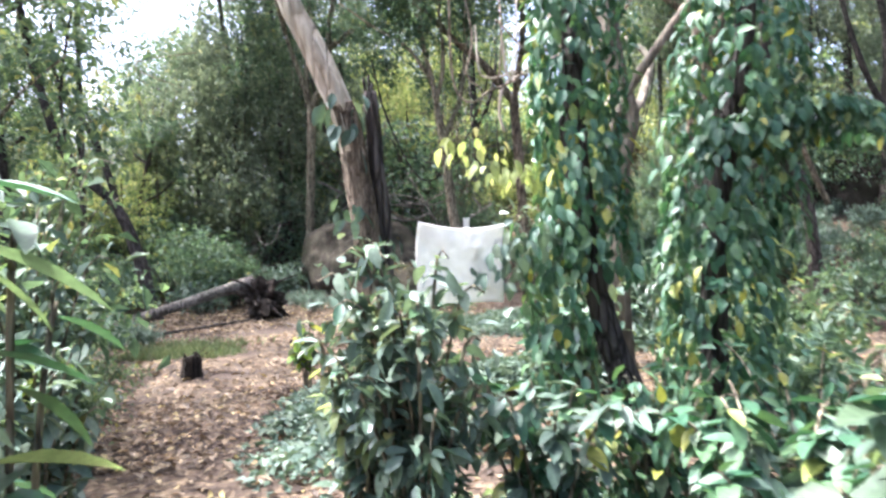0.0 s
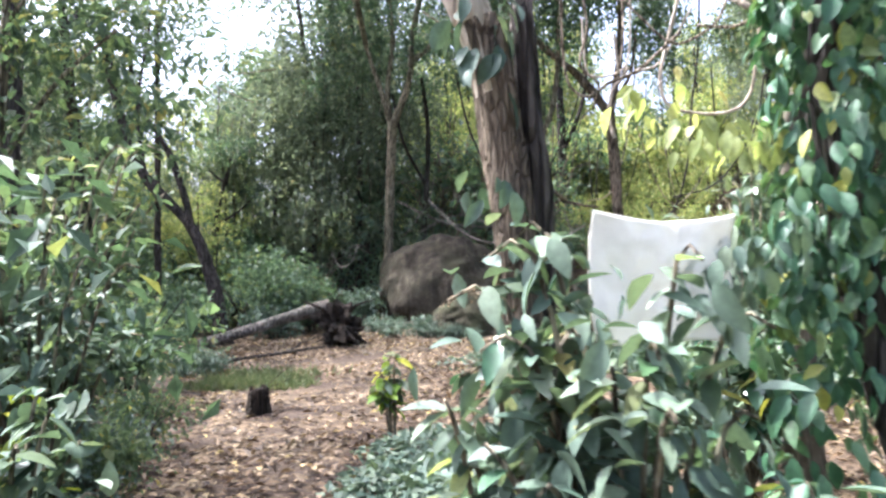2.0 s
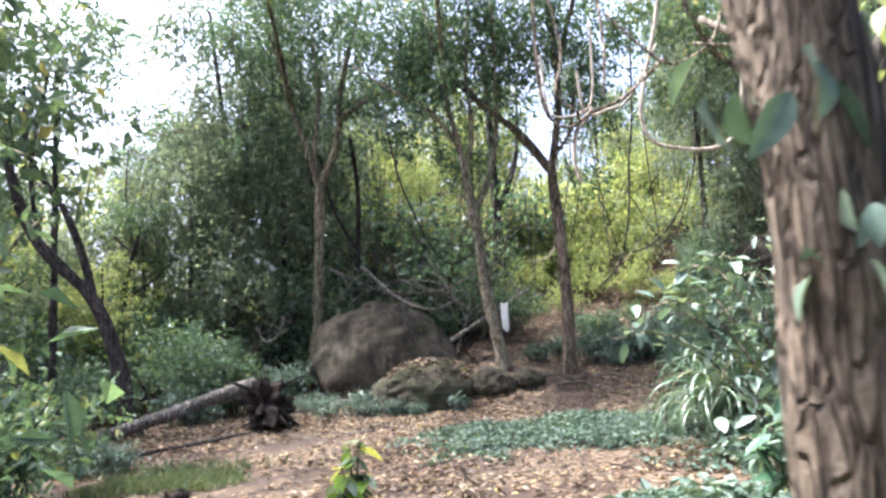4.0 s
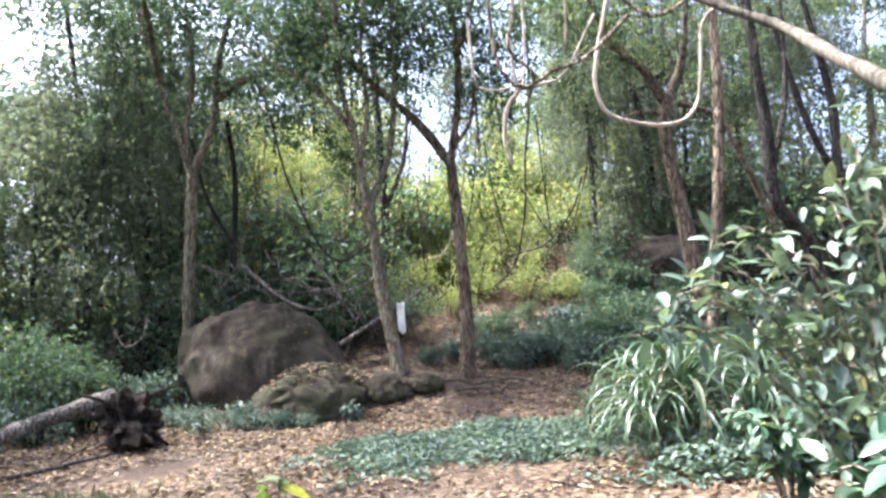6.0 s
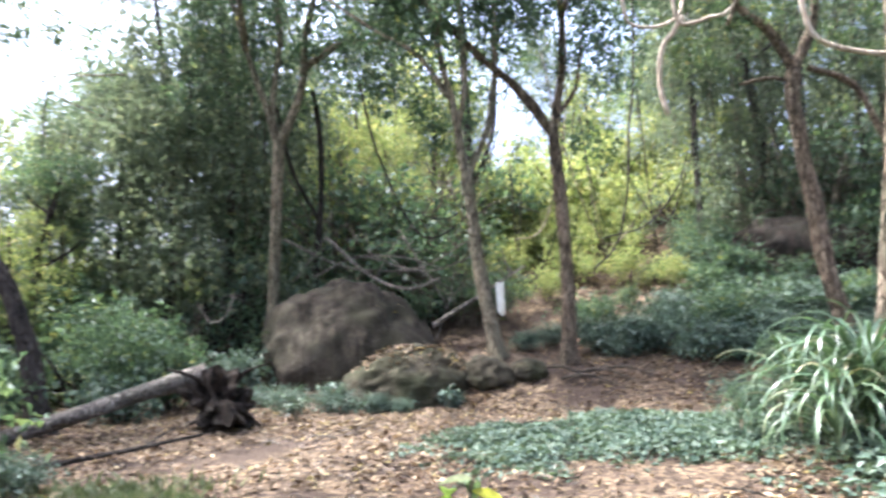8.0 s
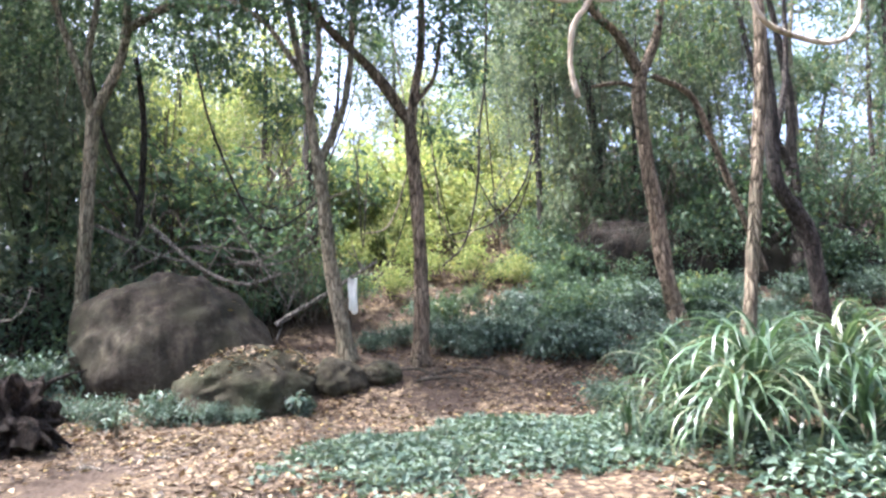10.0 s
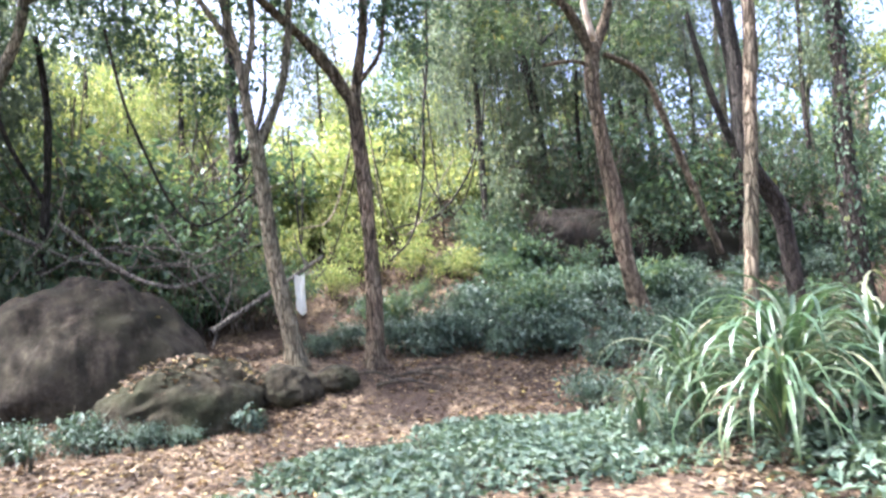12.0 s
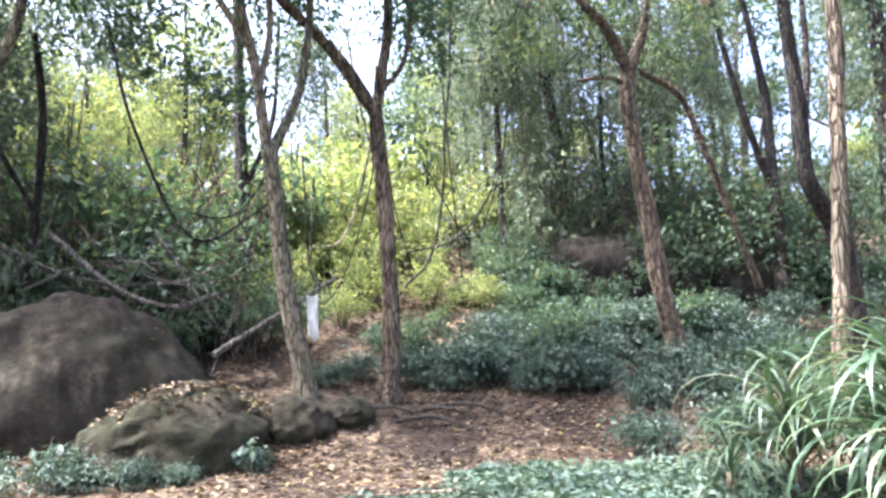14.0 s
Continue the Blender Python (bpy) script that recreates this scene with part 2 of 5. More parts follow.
def mesh_of(name, verts, tris, mat, smooth_shade=False):
    """A mesh from arrays of points and triangles."""
    me = bpy.data.meshes.new(name)
    verts, tris = np.asarray(verts, dtype=np.float32), np.asarray(tris, dtype=np.int32)
    me.vertices.add(len(verts))
    me.vertices.foreach_set("co", verts.ravel())
    me.loops.add(tris.size)
    me.loops.foreach_set("vertex_index", tris.ravel())
    me.polygons.add(len(tris))
    me.polygons.foreach_set("loop_start", np.arange(len(tris), dtype=np.int32) * 3)
    me.polygons.foreach_set("use_smooth", np.full(len(tris), smooth_shade))
    me.update(calc_edges=True)
    me.validate()
    me.materials.append(mat)
    return me


def part(name, me, parent, label="", at=None):
    ob = new(name, me)
    ob.parent = parent
    if at is not None:
        ob.matrix_local = at
    return tagged(ob, label)


def thing(name, label, category, group="", kind="", at=(0, 0, 0)):
    ob = tagged(new(name), label, category, group, kind)
    ob.location = at
    return ob


def unit(a):
    return a / np.maximum(np.linalg.norm(a, axis=-1, keepdims=True), 1e-6)


def leaf_arrays(rng, P, D, N, L, ratio=0.5, fold=0.15, droop=0.15, fine=False):
    """Leaves at P along D with the upper side towards N: folded blades, two triangles each, or ten when fine."""
    P, D, N = np.asarray(P, float), unit(np.asarray(D, float)), np.asarray(N, float)
    S = unit(np.cross(N, D))
    U = unit(np.cross(D, S))
    L = np.asarray(L, float)[:, None]
    W = L * ratio * rng.uniform(0.8, 1.2, L.shape) / 2
    n = len(P)
    if not fine:
        mid = P + D * L * 0.45
        V = np.stack([P, mid + S * W + U * W * fold * 2, P + D * L - U * L * droop, mid - S * W + U * W * fold * 2], 1)
        T = np.array([[0, 2, 1], [0, 3, 2]])
    else:
        rows, T = [P], []
        for f, w in ((0.12, 0.5), (0.34, 0.98), (0.6, 0.9), (0.83, 0.5)):
            c = P + D * L * f - U * L * droop * f * f
            rows += [c + S * W * w + U * W * w * fold * 2, c, c - S * W * w + U * W * w * fold * 2]
        rows.append(P + D * L - U * L * droop)
        V = np.stack(rows, 1)
        T += [[0, 2, 1], [0, 3, 2]]
        for b in (1, 4, 7):
            T += [[b, b + 1, b + 4], [b, b + 4, b + 3], [b + 1, b + 2, b + 5], [b + 1, b + 5, b + 4]]
        T += [[10, 11, 13], [11, 12, 13]]
        T = np.array(T)
    k = V.shape[1]
    return V.reshape(-1, 3), (T[None] + (np.arange(n) * k)[:, None, None]).reshape(-1, 3)


def joined(parts):
    verts, tris, o = [], [], 0
    for v, t in parts:
        v, t = np.asarray(v), np.asarray(t)
        verts.append(v)
        tris.append(t + o)
        o += len(v)
    return np.concatenate(verts), np.concatenate(tris)


def curve_points(points, step):
    """A smooth line through the points."""
    p = [Vector(q) for q in points]
    p = [p[0] * 2 - p[1]] + p + [p[-1] * 2 - p[-2]]
    out, fr = [], []
    for i in range(1, len(p) - 2):
        k = max(2, int((p[i + 1] - p[i]).length / step))
        for j in range(k):
            u = j / k
            out.append(0.5 * ((2 * p[i]) + (p[i + 1] - p[i - 1]) * u + (2 * p[i - 1] - 5 * p[i] + 4 * p[i + 1] - p[i + 2]) * u * u + (3 * p[i] - p[i - 1] - 3 * p[i + 1] + p[i + 2]) * u ** 3))
            fr.append((i - 1 + u) / (len(p) - 3))
    out.append(p[-2])
    fr.append(1.0)
    return out, fr


def tube_arrays(points, r0, r1, sides=9, step=0.15, rough=0.12, flare=0.0, seed=0):
    """A tapering, knobbly limb along a line; flare widens its foot."""
    line, fr = curve_points(points, step)
    V, T = [], []
    ref = Vector((1, 0.3, 0.1))
    for i, (q, f) in enumerate(zip(line, fr)):
        d = (line[min(i + 1, len(line) - 1)] - line[max(i - 1, 0)]).normalized()
        a = (ref - d * ref.dot(d)).normalized()
        b = d.cross(a)
        ref = a
        r = r0 + (r1 - r0) * f
        low = (q - line[0]).length
        r *= 1 + flare * math.exp(-low / (r0 * 2.2))
        for s in range(sides):
            g = 2 * math.pi * s / sides
            c = a * math.cos(g) + b * math.sin(g)
            w = 1 + rough * noise.noise((c.x * 1.7 + seed, c.y * 1.7, low / (r0 * 5 + 0.05))) * 1.6 + rough * noise.noise((c.x * 4 + seed, c.y * 4, low / (r0 * 9 + 0.05)))
            w += flare * 0.35 * math.exp(-low / (r0 * 1.8)) * math.sin(g * 4 + seed)
            V.append(q + c * r * w)
    for i in range(len(line) - 1):
        for s in range(sides):
            a0, a1 = i * sides + s, i * sides + (s + 1) % sides
            T += [(a0, a1, a1 + sides), (a0, a1 + sides, a0 + sides)]
    V.append(line[-1])
    e, last = len(V) - 1, (len(line) - 1) * sides
    T += [(last + s, last + (s + 1) % sides, e) for s in range(sides)]
    return np.array([tuple(v) for v in V]), np.array(T)


def limb(name, parent, points, r0, r1, mat, label="", sides=9, step=0.15, rough=0.12, flare=0.0, seed=0):
    v, t = tube_arrays(points, r0, r1, sides, step, rough, flare, seed)
    return part(name, mesh_of(name, v, t, mat, True), parent, label)


def crown_arrays(rng, blobs, count, size, ratio=0.5, hang=0.25, clump=18, fine=False):
    """Leaves in sprays: blobs are (x, y, z, rx, ry, rz)."""
    blobs = np.asarray(blobs, float)
    vol = np.prod(blobs[:, 3:] ** 0.8, axis=1)
    k = max(1, count // clump)
    which = rng.choice(len(blobs), k, p=vol / vol.sum())
    d = unit(rng.normal(size=(k, 3)))
    rad = rng.uniform(0.25, 1.0, (k, 1)) ** 0.55 * rng.uniform(0.8, 1.18, (k, 1))
    C = blobs[which, :3] + d * rad * blobs[which, 3:]
    out = unit(d + rng.normal(scale=0.5, size=(k, 3)) - np.array([0, 0, hang]))
    s = np.repeat(size * rng.uniform(0.75, 1.25, k), clump)
    axis, C2 = np.repeat(out, clump, 0), np.repeat(C, clump, 0)
    n = k * clump
    along = rng.uniform(-1.0, 1.0, (n, 1))
    P = C2 + axis * along * s[:, None] * 2.4 + rng.normal(size=(n, 3)) * s[:, None] * 0.75
    D = axis * 0.5 + rng.normal(size=(n, 3)) * 0.75 - np.array([0, 0, hang])
    N = np.array([0, 0, 1.0]) + rng.normal(size=(n, 3)) * 0.55 + axis * 0.3
    return leaf_arrays(rng, P, D, N, s * rng.uniform(0.7, 1.3, n), ratio, fine=fine)


def strand_arrays(rng, strands, per_metre, size, ratio=0.5):
    """Leaves along hanging strands (x, y, top, bottom)."""
    P = []
    for x, y, top, bot in strands:
        k = max(2, int((top - bot) * per_metre))
        z = np.sort(rng.uniform(bot, top, k))
        ph = rng.uniform(0, 6)
        P.append(np.stack([x + 0.08 * np.sin(z * 2 + ph) + rng.normal(size=k) * 0.07, y + 0.08 * np.cos(z * 1.7 + ph) + rng.normal(size=k) * 0.07, z], 1))
    P = np.concatenate(P)
    n = len(P)
    D = rng.normal(size=(n, 3)) * 0.7 - np.array([0, 0, 0.8])
    N = rng.normal(size=(n, 3)) + np.array([0, 0, 0.5])
    return leaf_arrays(rng, P, D, N, size * rng.uniform(0.6, 1.4, n), ratio)


def at_ground(x, y, lift=0.0):
    return (x, y, land(x, y) + lift)

# ---- ground ----


def build_ground():
    fine = list(np.arange(-16, 18.01, 0.33))
    xs = [-400, -200, -110, -70, -48, -34, -26, -20] + fine + [21, 27, 36, 50, 72, 110, 200, 400]
    ys = [-400, -200, -90, -45, -25, -14, -8] + list(np.arange(-4, 32.01, 0.33)) + [35, 40, 48, 60, 80, 120, 210, 400]
    V = [(x, y, land(x, y)) for y in ys for x in xs]
    w = len(xs)
    T = []
    for j in range(len(ys) - 1):
        for i in range(w - 1):
            a = j * w + i
            T += [(a, a + 1, a + w + 1), (a, a + w + 1, a + w)]
    tagged(new("ground", mesh_of("ground", V, T, SOIL, True)), "brown forest soil under fallen leaves", "ground", kind="structure")


build_ground()


def bed_edge(x, y):
    """How far inside the low green bed a place lies (positive inside)."""
    u, v = (x - 1.3) / 2.7, (y - 13.2) / 1.85
    a = 1 - math.hypot(u, v - 0.18 * u)
    return a + 0.42 * noise.noise((x * 0.9, y * 0.9, 5.0)) + 0.3 * noise.noise((x * 2.6, y * 2.6, 9.0))


def build_litter():
    rng = np.random.default_rng(4)
    P = []
    while len(P) < 46000:
        for x, y, k in zip(rng.uniform(-8, 9, 4000), rng.uniform(1.0, 24, 4000), rng.uniform(0, 1, 4000)):
            dens = 0.5 + 0.9 * noise.noise((x * 0.5, y * 0.5, 1.0))
            if y < 5 or y > 19.5 or x > 5:
                dens *= 0.35
            if bed_edge(x, y) > 0.12:
                dens *= 0.35
            if k < dens:
                P.append((x, y, land(x, y) + 0.012 + 0.02 * k))
    P = np.array(P)
    n = len(P)
    D = rng.normal(size=(n, 3)) * np.array([1, 1, 0.16])
    N = np.array([0, 0, 1.0]) + rng.normal(size=(n, 3)) * 0.3
    v, t = leaf_arrays(rng, P, D, N, rng.uniform(0.05, 0.12, n), 0.5, 0.35, -0.05)
    tagged(new("leaf_litter", mesh_of("leaf_litter", v, t, LEAF_DRY)), "dry brown fallen leaves strewn over the clearing", "leaf litter", kind="stuff")


build_litter()


def build_bed(name, label, inside, box, count, size, height, mat, seed):
    rng = np.random.default_rng(seed)
    P = []
    while len(P) < count:
        x, y = rng.uniform(box[0], box[1]), rng.uniform(box[2], box[3])
        e = inside(x, y)
        if e > 0 and rng.uniform() < min(1.0, e * 1.5 + 0.03):
            h = height * min(1.0, 0.15 + e * 2.0) * rng.uniform(0.2, 1.0)
            P.append((x, y, land(x, y) + h))
    n = len(P)
    D = rng.normal(size=(n, 3)) * np.array([1, 1, 0.4])
    N = np.array([0, 0, 1.0]) + rng.normal(size=(n, 3)) * 0.35
    v, t = leaf_arrays(rng, P, D, N, size * rng.uniform(0.65, 1.35, n), 0.62, 0.2, 0.12)
    tagged(new(name, mesh_of(name, v, t, mat)), label, "ground cover", kind="stuff")


def oval(cx, cy, rx, ry, seed):
    return lambda x, y: 1 - math.hypot((x - cx) / rx, (y - cy) / ry) + 0.35 * noise.noise((x * 1.3, y * 1.3, seed))


build_bed("ground_cover", "low blue-green creeping ground cover in the clearing", bed_edge, (-1.6, 4.6, 10.5, 16), 12000, 0.085, 0.13, LEAF_TEAL, 11)
build_bed("ground_cover", "low leafy weeds on the path's edge", oval(-0.7, 6.4, 1.05, 1.9, 2.0), (-2.0, 0.6, 4.2, 8.6), 5200, 0.085, 0.16, LEAF_TEAL, 12)
build_bed("ground_cover", "low green weeds under the ivy trunks", oval(0.6, 3.0, 1.6, 1.2, 7.0), (-1.1, 2.6, 1.6, 4.6), 3200, 0.09, 0.3, LEAF_IVY, 13)
build_bed("ground_cover", "weeds at the foot of the strap-leaved plants", oval(3.2, 10.7, 1.7, 1.2, 9.0), (1, 5.5, 9, 12.3), 3600, 0.1, 0.28, LEAF_TEAL, 14)

build_bed("ground_cover", "low weeds beside the sunlit shrub", oval(1.0, 7.6, 0.9, 0.8, 3.0), (-0.3, 2.2, 6.5, 8.7), 2200, 0.1, 0.32, LEAF_TEAL, 15)


def build_grass():
    rng = np.random.default_rng(21)
    f = oval(-4.0, 11.0, 1.15, 0.7, 4.0)
    P = []
    while len(P) < 3600:
        x, y = rng.uniform(-5.6, -2.4), rng.uniform(9.8, 12.2)
        if rng.uniform() < f(x, y) * 1.3:
            P.append((x, y, land(x, y)))
    n = len(P)
    D = rng.normal(size=(n, 3)) * np.array([0.6, 0.6, 0.2]) + np.array([0, 0, 1.0])
    v, t = leaf_arrays(rng, P, D, rng.normal(size=(n, 3)), rng.uniform(0.06, 0.16, n), 0.12, 0.1, 0.2)
    tagged(new("grass_patch", mesh_of("grass_patch", v, t, LEAF_GRASS)), "short bright green grass patch among fallen leaves", "grass", kind="stuff")


build_grass()


def dry_tuft(at, r, count, seed):
    """A tuft of withered stalks."""
    rng = np.random.default_rng(seed)
    P = np.stack([rng.normal(size=count) * r, rng.normal(size=count) * r * 0.5, np.full(count, -0.02)], 1)
    D = rng.normal(size=(count, 3)) * np.array([0.8, 0.8, 0.1]) + np.array([0, 0, 1.0])
    v, t = leaf_arrays(rng, P, D, rng.normal(size=(count, 3)), rng.uniform(0.06, 0.2, count), 0.03, 0.1, 0.35)
    ob = tagged(new("dry_grass", mesh_of("dry_grass", v, t, LEAF_GRASS)), "loose tuft of thin grey-green grass stalks", "grass", kind="stuff")
    ob.location = at


dry_tuft(at_ground(-3.9, 11.9), 0.45, 420, 22)
dry_tuft(at_ground(-4.6, 11.9), 0.45, 320, 23)

# ---- rocks ----


def boulder(name, label, at, size, turn, mat, seed, lean=0.0, group=""):
    bm = bmesh.new()
    bmesh.ops.create_icosphere(bm, subdivisions=5, radius=1)
    for v in bm.verts:
        c = v.co.copy()
        k = 1 + 0.2 * noise.noise(c * 0.9 + Vector((seed, 0, 0))) + 0.09 * noise.noise(c * 2.3 + Vector((seed, 4, 0))) + 0.03 * noise.noise(c * 6 + Vector((0, seed, 0)))
        k += 0.05 * noise.noise(c * 4.3 + Vector((seed, 2, 1)))
        k -= 0.1 * abs(noise.noise(c * 3.1 + Vector((0, 0, seed))))
        v.co = Vector((c.x * size[0] + lean * c.z, c.y * size[1], c.z * size[2])) * k
        if v.co.z < -0.5:
            v.co.z = -0.5
    for f in bm.faces:
        f.smooth = True
    me = bpy.data.meshes.new(name)
    bm.to_mesh(me)
    bm.free()
    me.materials.append(mat)
    ob = tagged(new(name, me), label, "earth bank" if name == "earth_bank" else "boulder", group)
    ob.matrix_world = pose(*at, 0, 0, turn)
    return ob


boulder("boulder", "large rounded brown boulder with bare sides", at_ground(-2.05, 20.7, 0.05), (1.85, 1.3, 1.9), 8, ROCK, 3.0, -0.25)
# Dark shape added where there is only a shaded hollow.
boulder("boulder", "dark boulder shape standing for a shaded hollow under dead branches", at_ground(-0.4, 23.8, -0.2), (1.6, 1.1, 1.05), 0, ROCK_SHADED, 9.0)
boulder("earth_bank", "dark earth bank with hanging roots", at_ground(8.9, 21.5, 0.0), (2.3, 0.9, 1.35), -18, ROCK_SHADED, 21.0)
boulder("earth_bank", "dark earth bank with hanging roots", at_ground(12.2, 20.3, 0.0), (2.4, 0.9, 1.35), -24, ROCK_SHADED, 25.0)
# Second added dark shape, in place of the shade behind the shrubs.
boulder("boulder", "dark boulder shape standing for a shaded hollow behind shrubs", at_ground(-4.7, 23.4, 0.1), (1.7, 1.2, 2.1), 20, ROCK_SHADED, 5.0)
boulder("flat_stone", "low flat mossy stone strewn with leaves", at_ground(-1.02, 17.75, 0.1), (1.25, 0.9, 0.72), 12, ROCK_MOSS, 7.0)
boulder("small_stone", "small rounded mossy stone at the tree's foot", at_ground(0.2, 17.5, 0.06), (0.48, 0.36, 0.36), 5, ROCK_MOSS, 13.0)
boulder("small_stone", "small dark stone between roots", at_ground(0.95, 17.7, 0.05), (0.4, 0.3, 0.22), 40, ROCK_MOSS, 17.0)



def strewn(label, cx, cy, rx, ry, top, count, seed):
    """Dry leaves lying on a stone."""
    rng = np.random.default_rng(seed)
    a, q = rng.uniform(0, 6.28, count), np.sqrt(rng.uniform(0, 0.8, count))
    z = land(cx, cy) + top * np.sqrt(np.maximum(0.02, 1 - q ** 2)) + 0.03
    P = np.stack([cx + np.cos(a) * q * rx, cy + np.sin(a) * q * ry, z], 1)
    D = rng.normal(size=(count, 3)) * np.array([1, 1, 0.3])
    v, t = leaf_arrays(rng, P, D, np.array([0, 0, 1.0]) + rng.normal(size=(count, 3)) * 0.3, rng.uniform(0.06, 0.12, count), 0.5, 0.35, -0.05)
    tagged(new("fallen_leaves", mesh_of("fallen_leaves", v, t, LEAF_DRY)), label, "leaf litter", kind="stuff")


strewn("dry leaves lying on the flat stone", -1.02, 17.75, 1.15, 0.85, 0.78, 600, 31)
strewn("dry leaves lying on the big boulder", -2.05, 20.7, 1.5, 1.1, 1.95, 60, 32)

# ---- trees measured one by one ----


def rel(base, pts):
    return [tuple(a - b for a, b in zip(p, base)) for p in pts]


def spray(base, blobs):
    return [(x - base[0], y - base[1], z - base[2], a, b, c) for x, y, z, a, b, c in blobs]


def grown_tree(name, label, trunk, r0, r1, limbs, bark, blobs=(), leaves=0, size=0.12, leaf=LEAF_MID, seed=1, flare=0.5, group="", category="tree", sides=16):
    """A tree by its trunk line, its limbs (points, r0, r1) and the blobs of its crown."""
    base = trunk[0]
    ob = thing(name, label, category, group, at=base)
    limb("trunk", ob, rel(base, trunk), r0, r1, bark, sides=sides, step=0.09, rough=0.17, flare=flare, seed=seed)
    for i, (pts, a, b) in enumerate(limbs):
        limb("limb", ob, rel(base, pts), a, b, bark, sides=9, step=0.12, rough=0.2, seed=seed + i + 1)
    if blobs:
        v, t = crown_arrays(np.random.default_rng(seed), spray(base, blobs), leaves, size)
        part("crown", mesh_of("crown", v, t, leaf), ob)
    return ob


def foot(x, y):
    return (x, y, land(x, y) - 0.06)


grown_tree("forked_tree", "slender grey tree forking high beside the boulder", [foot(-3.9, 20.9), (-3.8, 20.95, 1.0), (-3.72, 21, 2.7), (-3.6, 21, 5.0)], 0.135, 0.115,
           [([(-3.6, 21, 4.9), (-3.95, 21.1, 6.1), (-4.3, 21.2, 7.2), (-4.9, 21.5, 9.4)], 0.085, 0.04),
            ([(-3.6, 21, 4.9), (-3.1, 20.9, 6.2), (-2.95, 20.8, 7.5), (-2.3, 20.6, 9.8)], 0.1, 0.05),
            ([(-3.62, 21, 4.7), (-3.72, 21.1, 6.0), (-3.55, 21.1, 7.4), (-3.7, 21.2, 9.0)], 0.085, 0.045),
            ([(-3.0, 20.9, 6.7), (-2.2, 20.8, 7.2), (-1.3, 20.8, 7.25), (-0.3, 20.9, 7.5)], 0.08, 0.04),
            # Unseen limb; it and the two forward blobs are added to shade the clearing.
            ([(-4.3, 21.2, 7.2), (-4.3, 19, 8.8), (-4.2, 16.5, 9.4), (-4.0, 14.0, 9.6)], 0.07, 0.03)], BARK_GREY,
           # The last three blobs, mostly out of view, are added to shade the boulder.
           [(-4.1, 14.6, 9.5, 2.3, 2.2, 0.8), (-4.2, 17.4, 9.3, 1.8, 1.6, 0.8), (-3.4, 22.2, 6.4, 1.0, 0.7, 0.6), (-1.9, 22.0, 6.4, 0.9, 0.7, 0.6), (-4.6, 21.5, 9.5, 2.0, 1.8, 1.3), (-2.2, 20.6, 9.9, 2.0, 1.8, 1.3), (-5.0, 21.8, 7.4, 1.2, 1.0, 0.9), (-1.0, 21, 8.2, 1.4, 1.2, 0.8), (-4.9, 22.4, 6.9, 1.0, 0.8, 0.6), (-2.3, 22.2, 7.6, 1.3, 0.8, 0.6), (-5.6, 22.2, 5.6, 0.9, 0.7, 0.6), (-3.4, 21.5, 7.7, 1.5, 1.0, 0.7), (-4.9, 21.6, 8.1, 1.2, 0.9, 0.7), (-2.4, 20.9, 7.2, 1.1, 0.8, 0.5), (-5.3, 21.4, 6.3, 0.9, 0.7, 0.5), (-3.0, 21.0, 8.6, 1.5, 1.0, 0.6), (-5.4, 22.0, 9.3, 1.6, 1.2, 0.6), (-5.1, 19.6, 9.7, 1.6, 1.4, 0.6), (-4.4, 20.6, 9.9, 1.4, 1.2, 0.5)], 25000, 0.115, LEAF_DARK, 31)
grown_tree("thin_tree", "thin dark sapling leaning over the boulder", [foot(-3.0, 22.3), (-2.95, 22.2, 2.0), (-2.8, 22.0, 3.6), (-2.75, 22, 5.2), (-2.9, 22, 6.5)], 0.09, 0.05,
           [([(-2.8, 22, 3.4), (-3.4, 21.8, 4.6), (-3.7, 21.7, 6.0)], 0.05, 0.03)], BARK_DARK, seed=33)
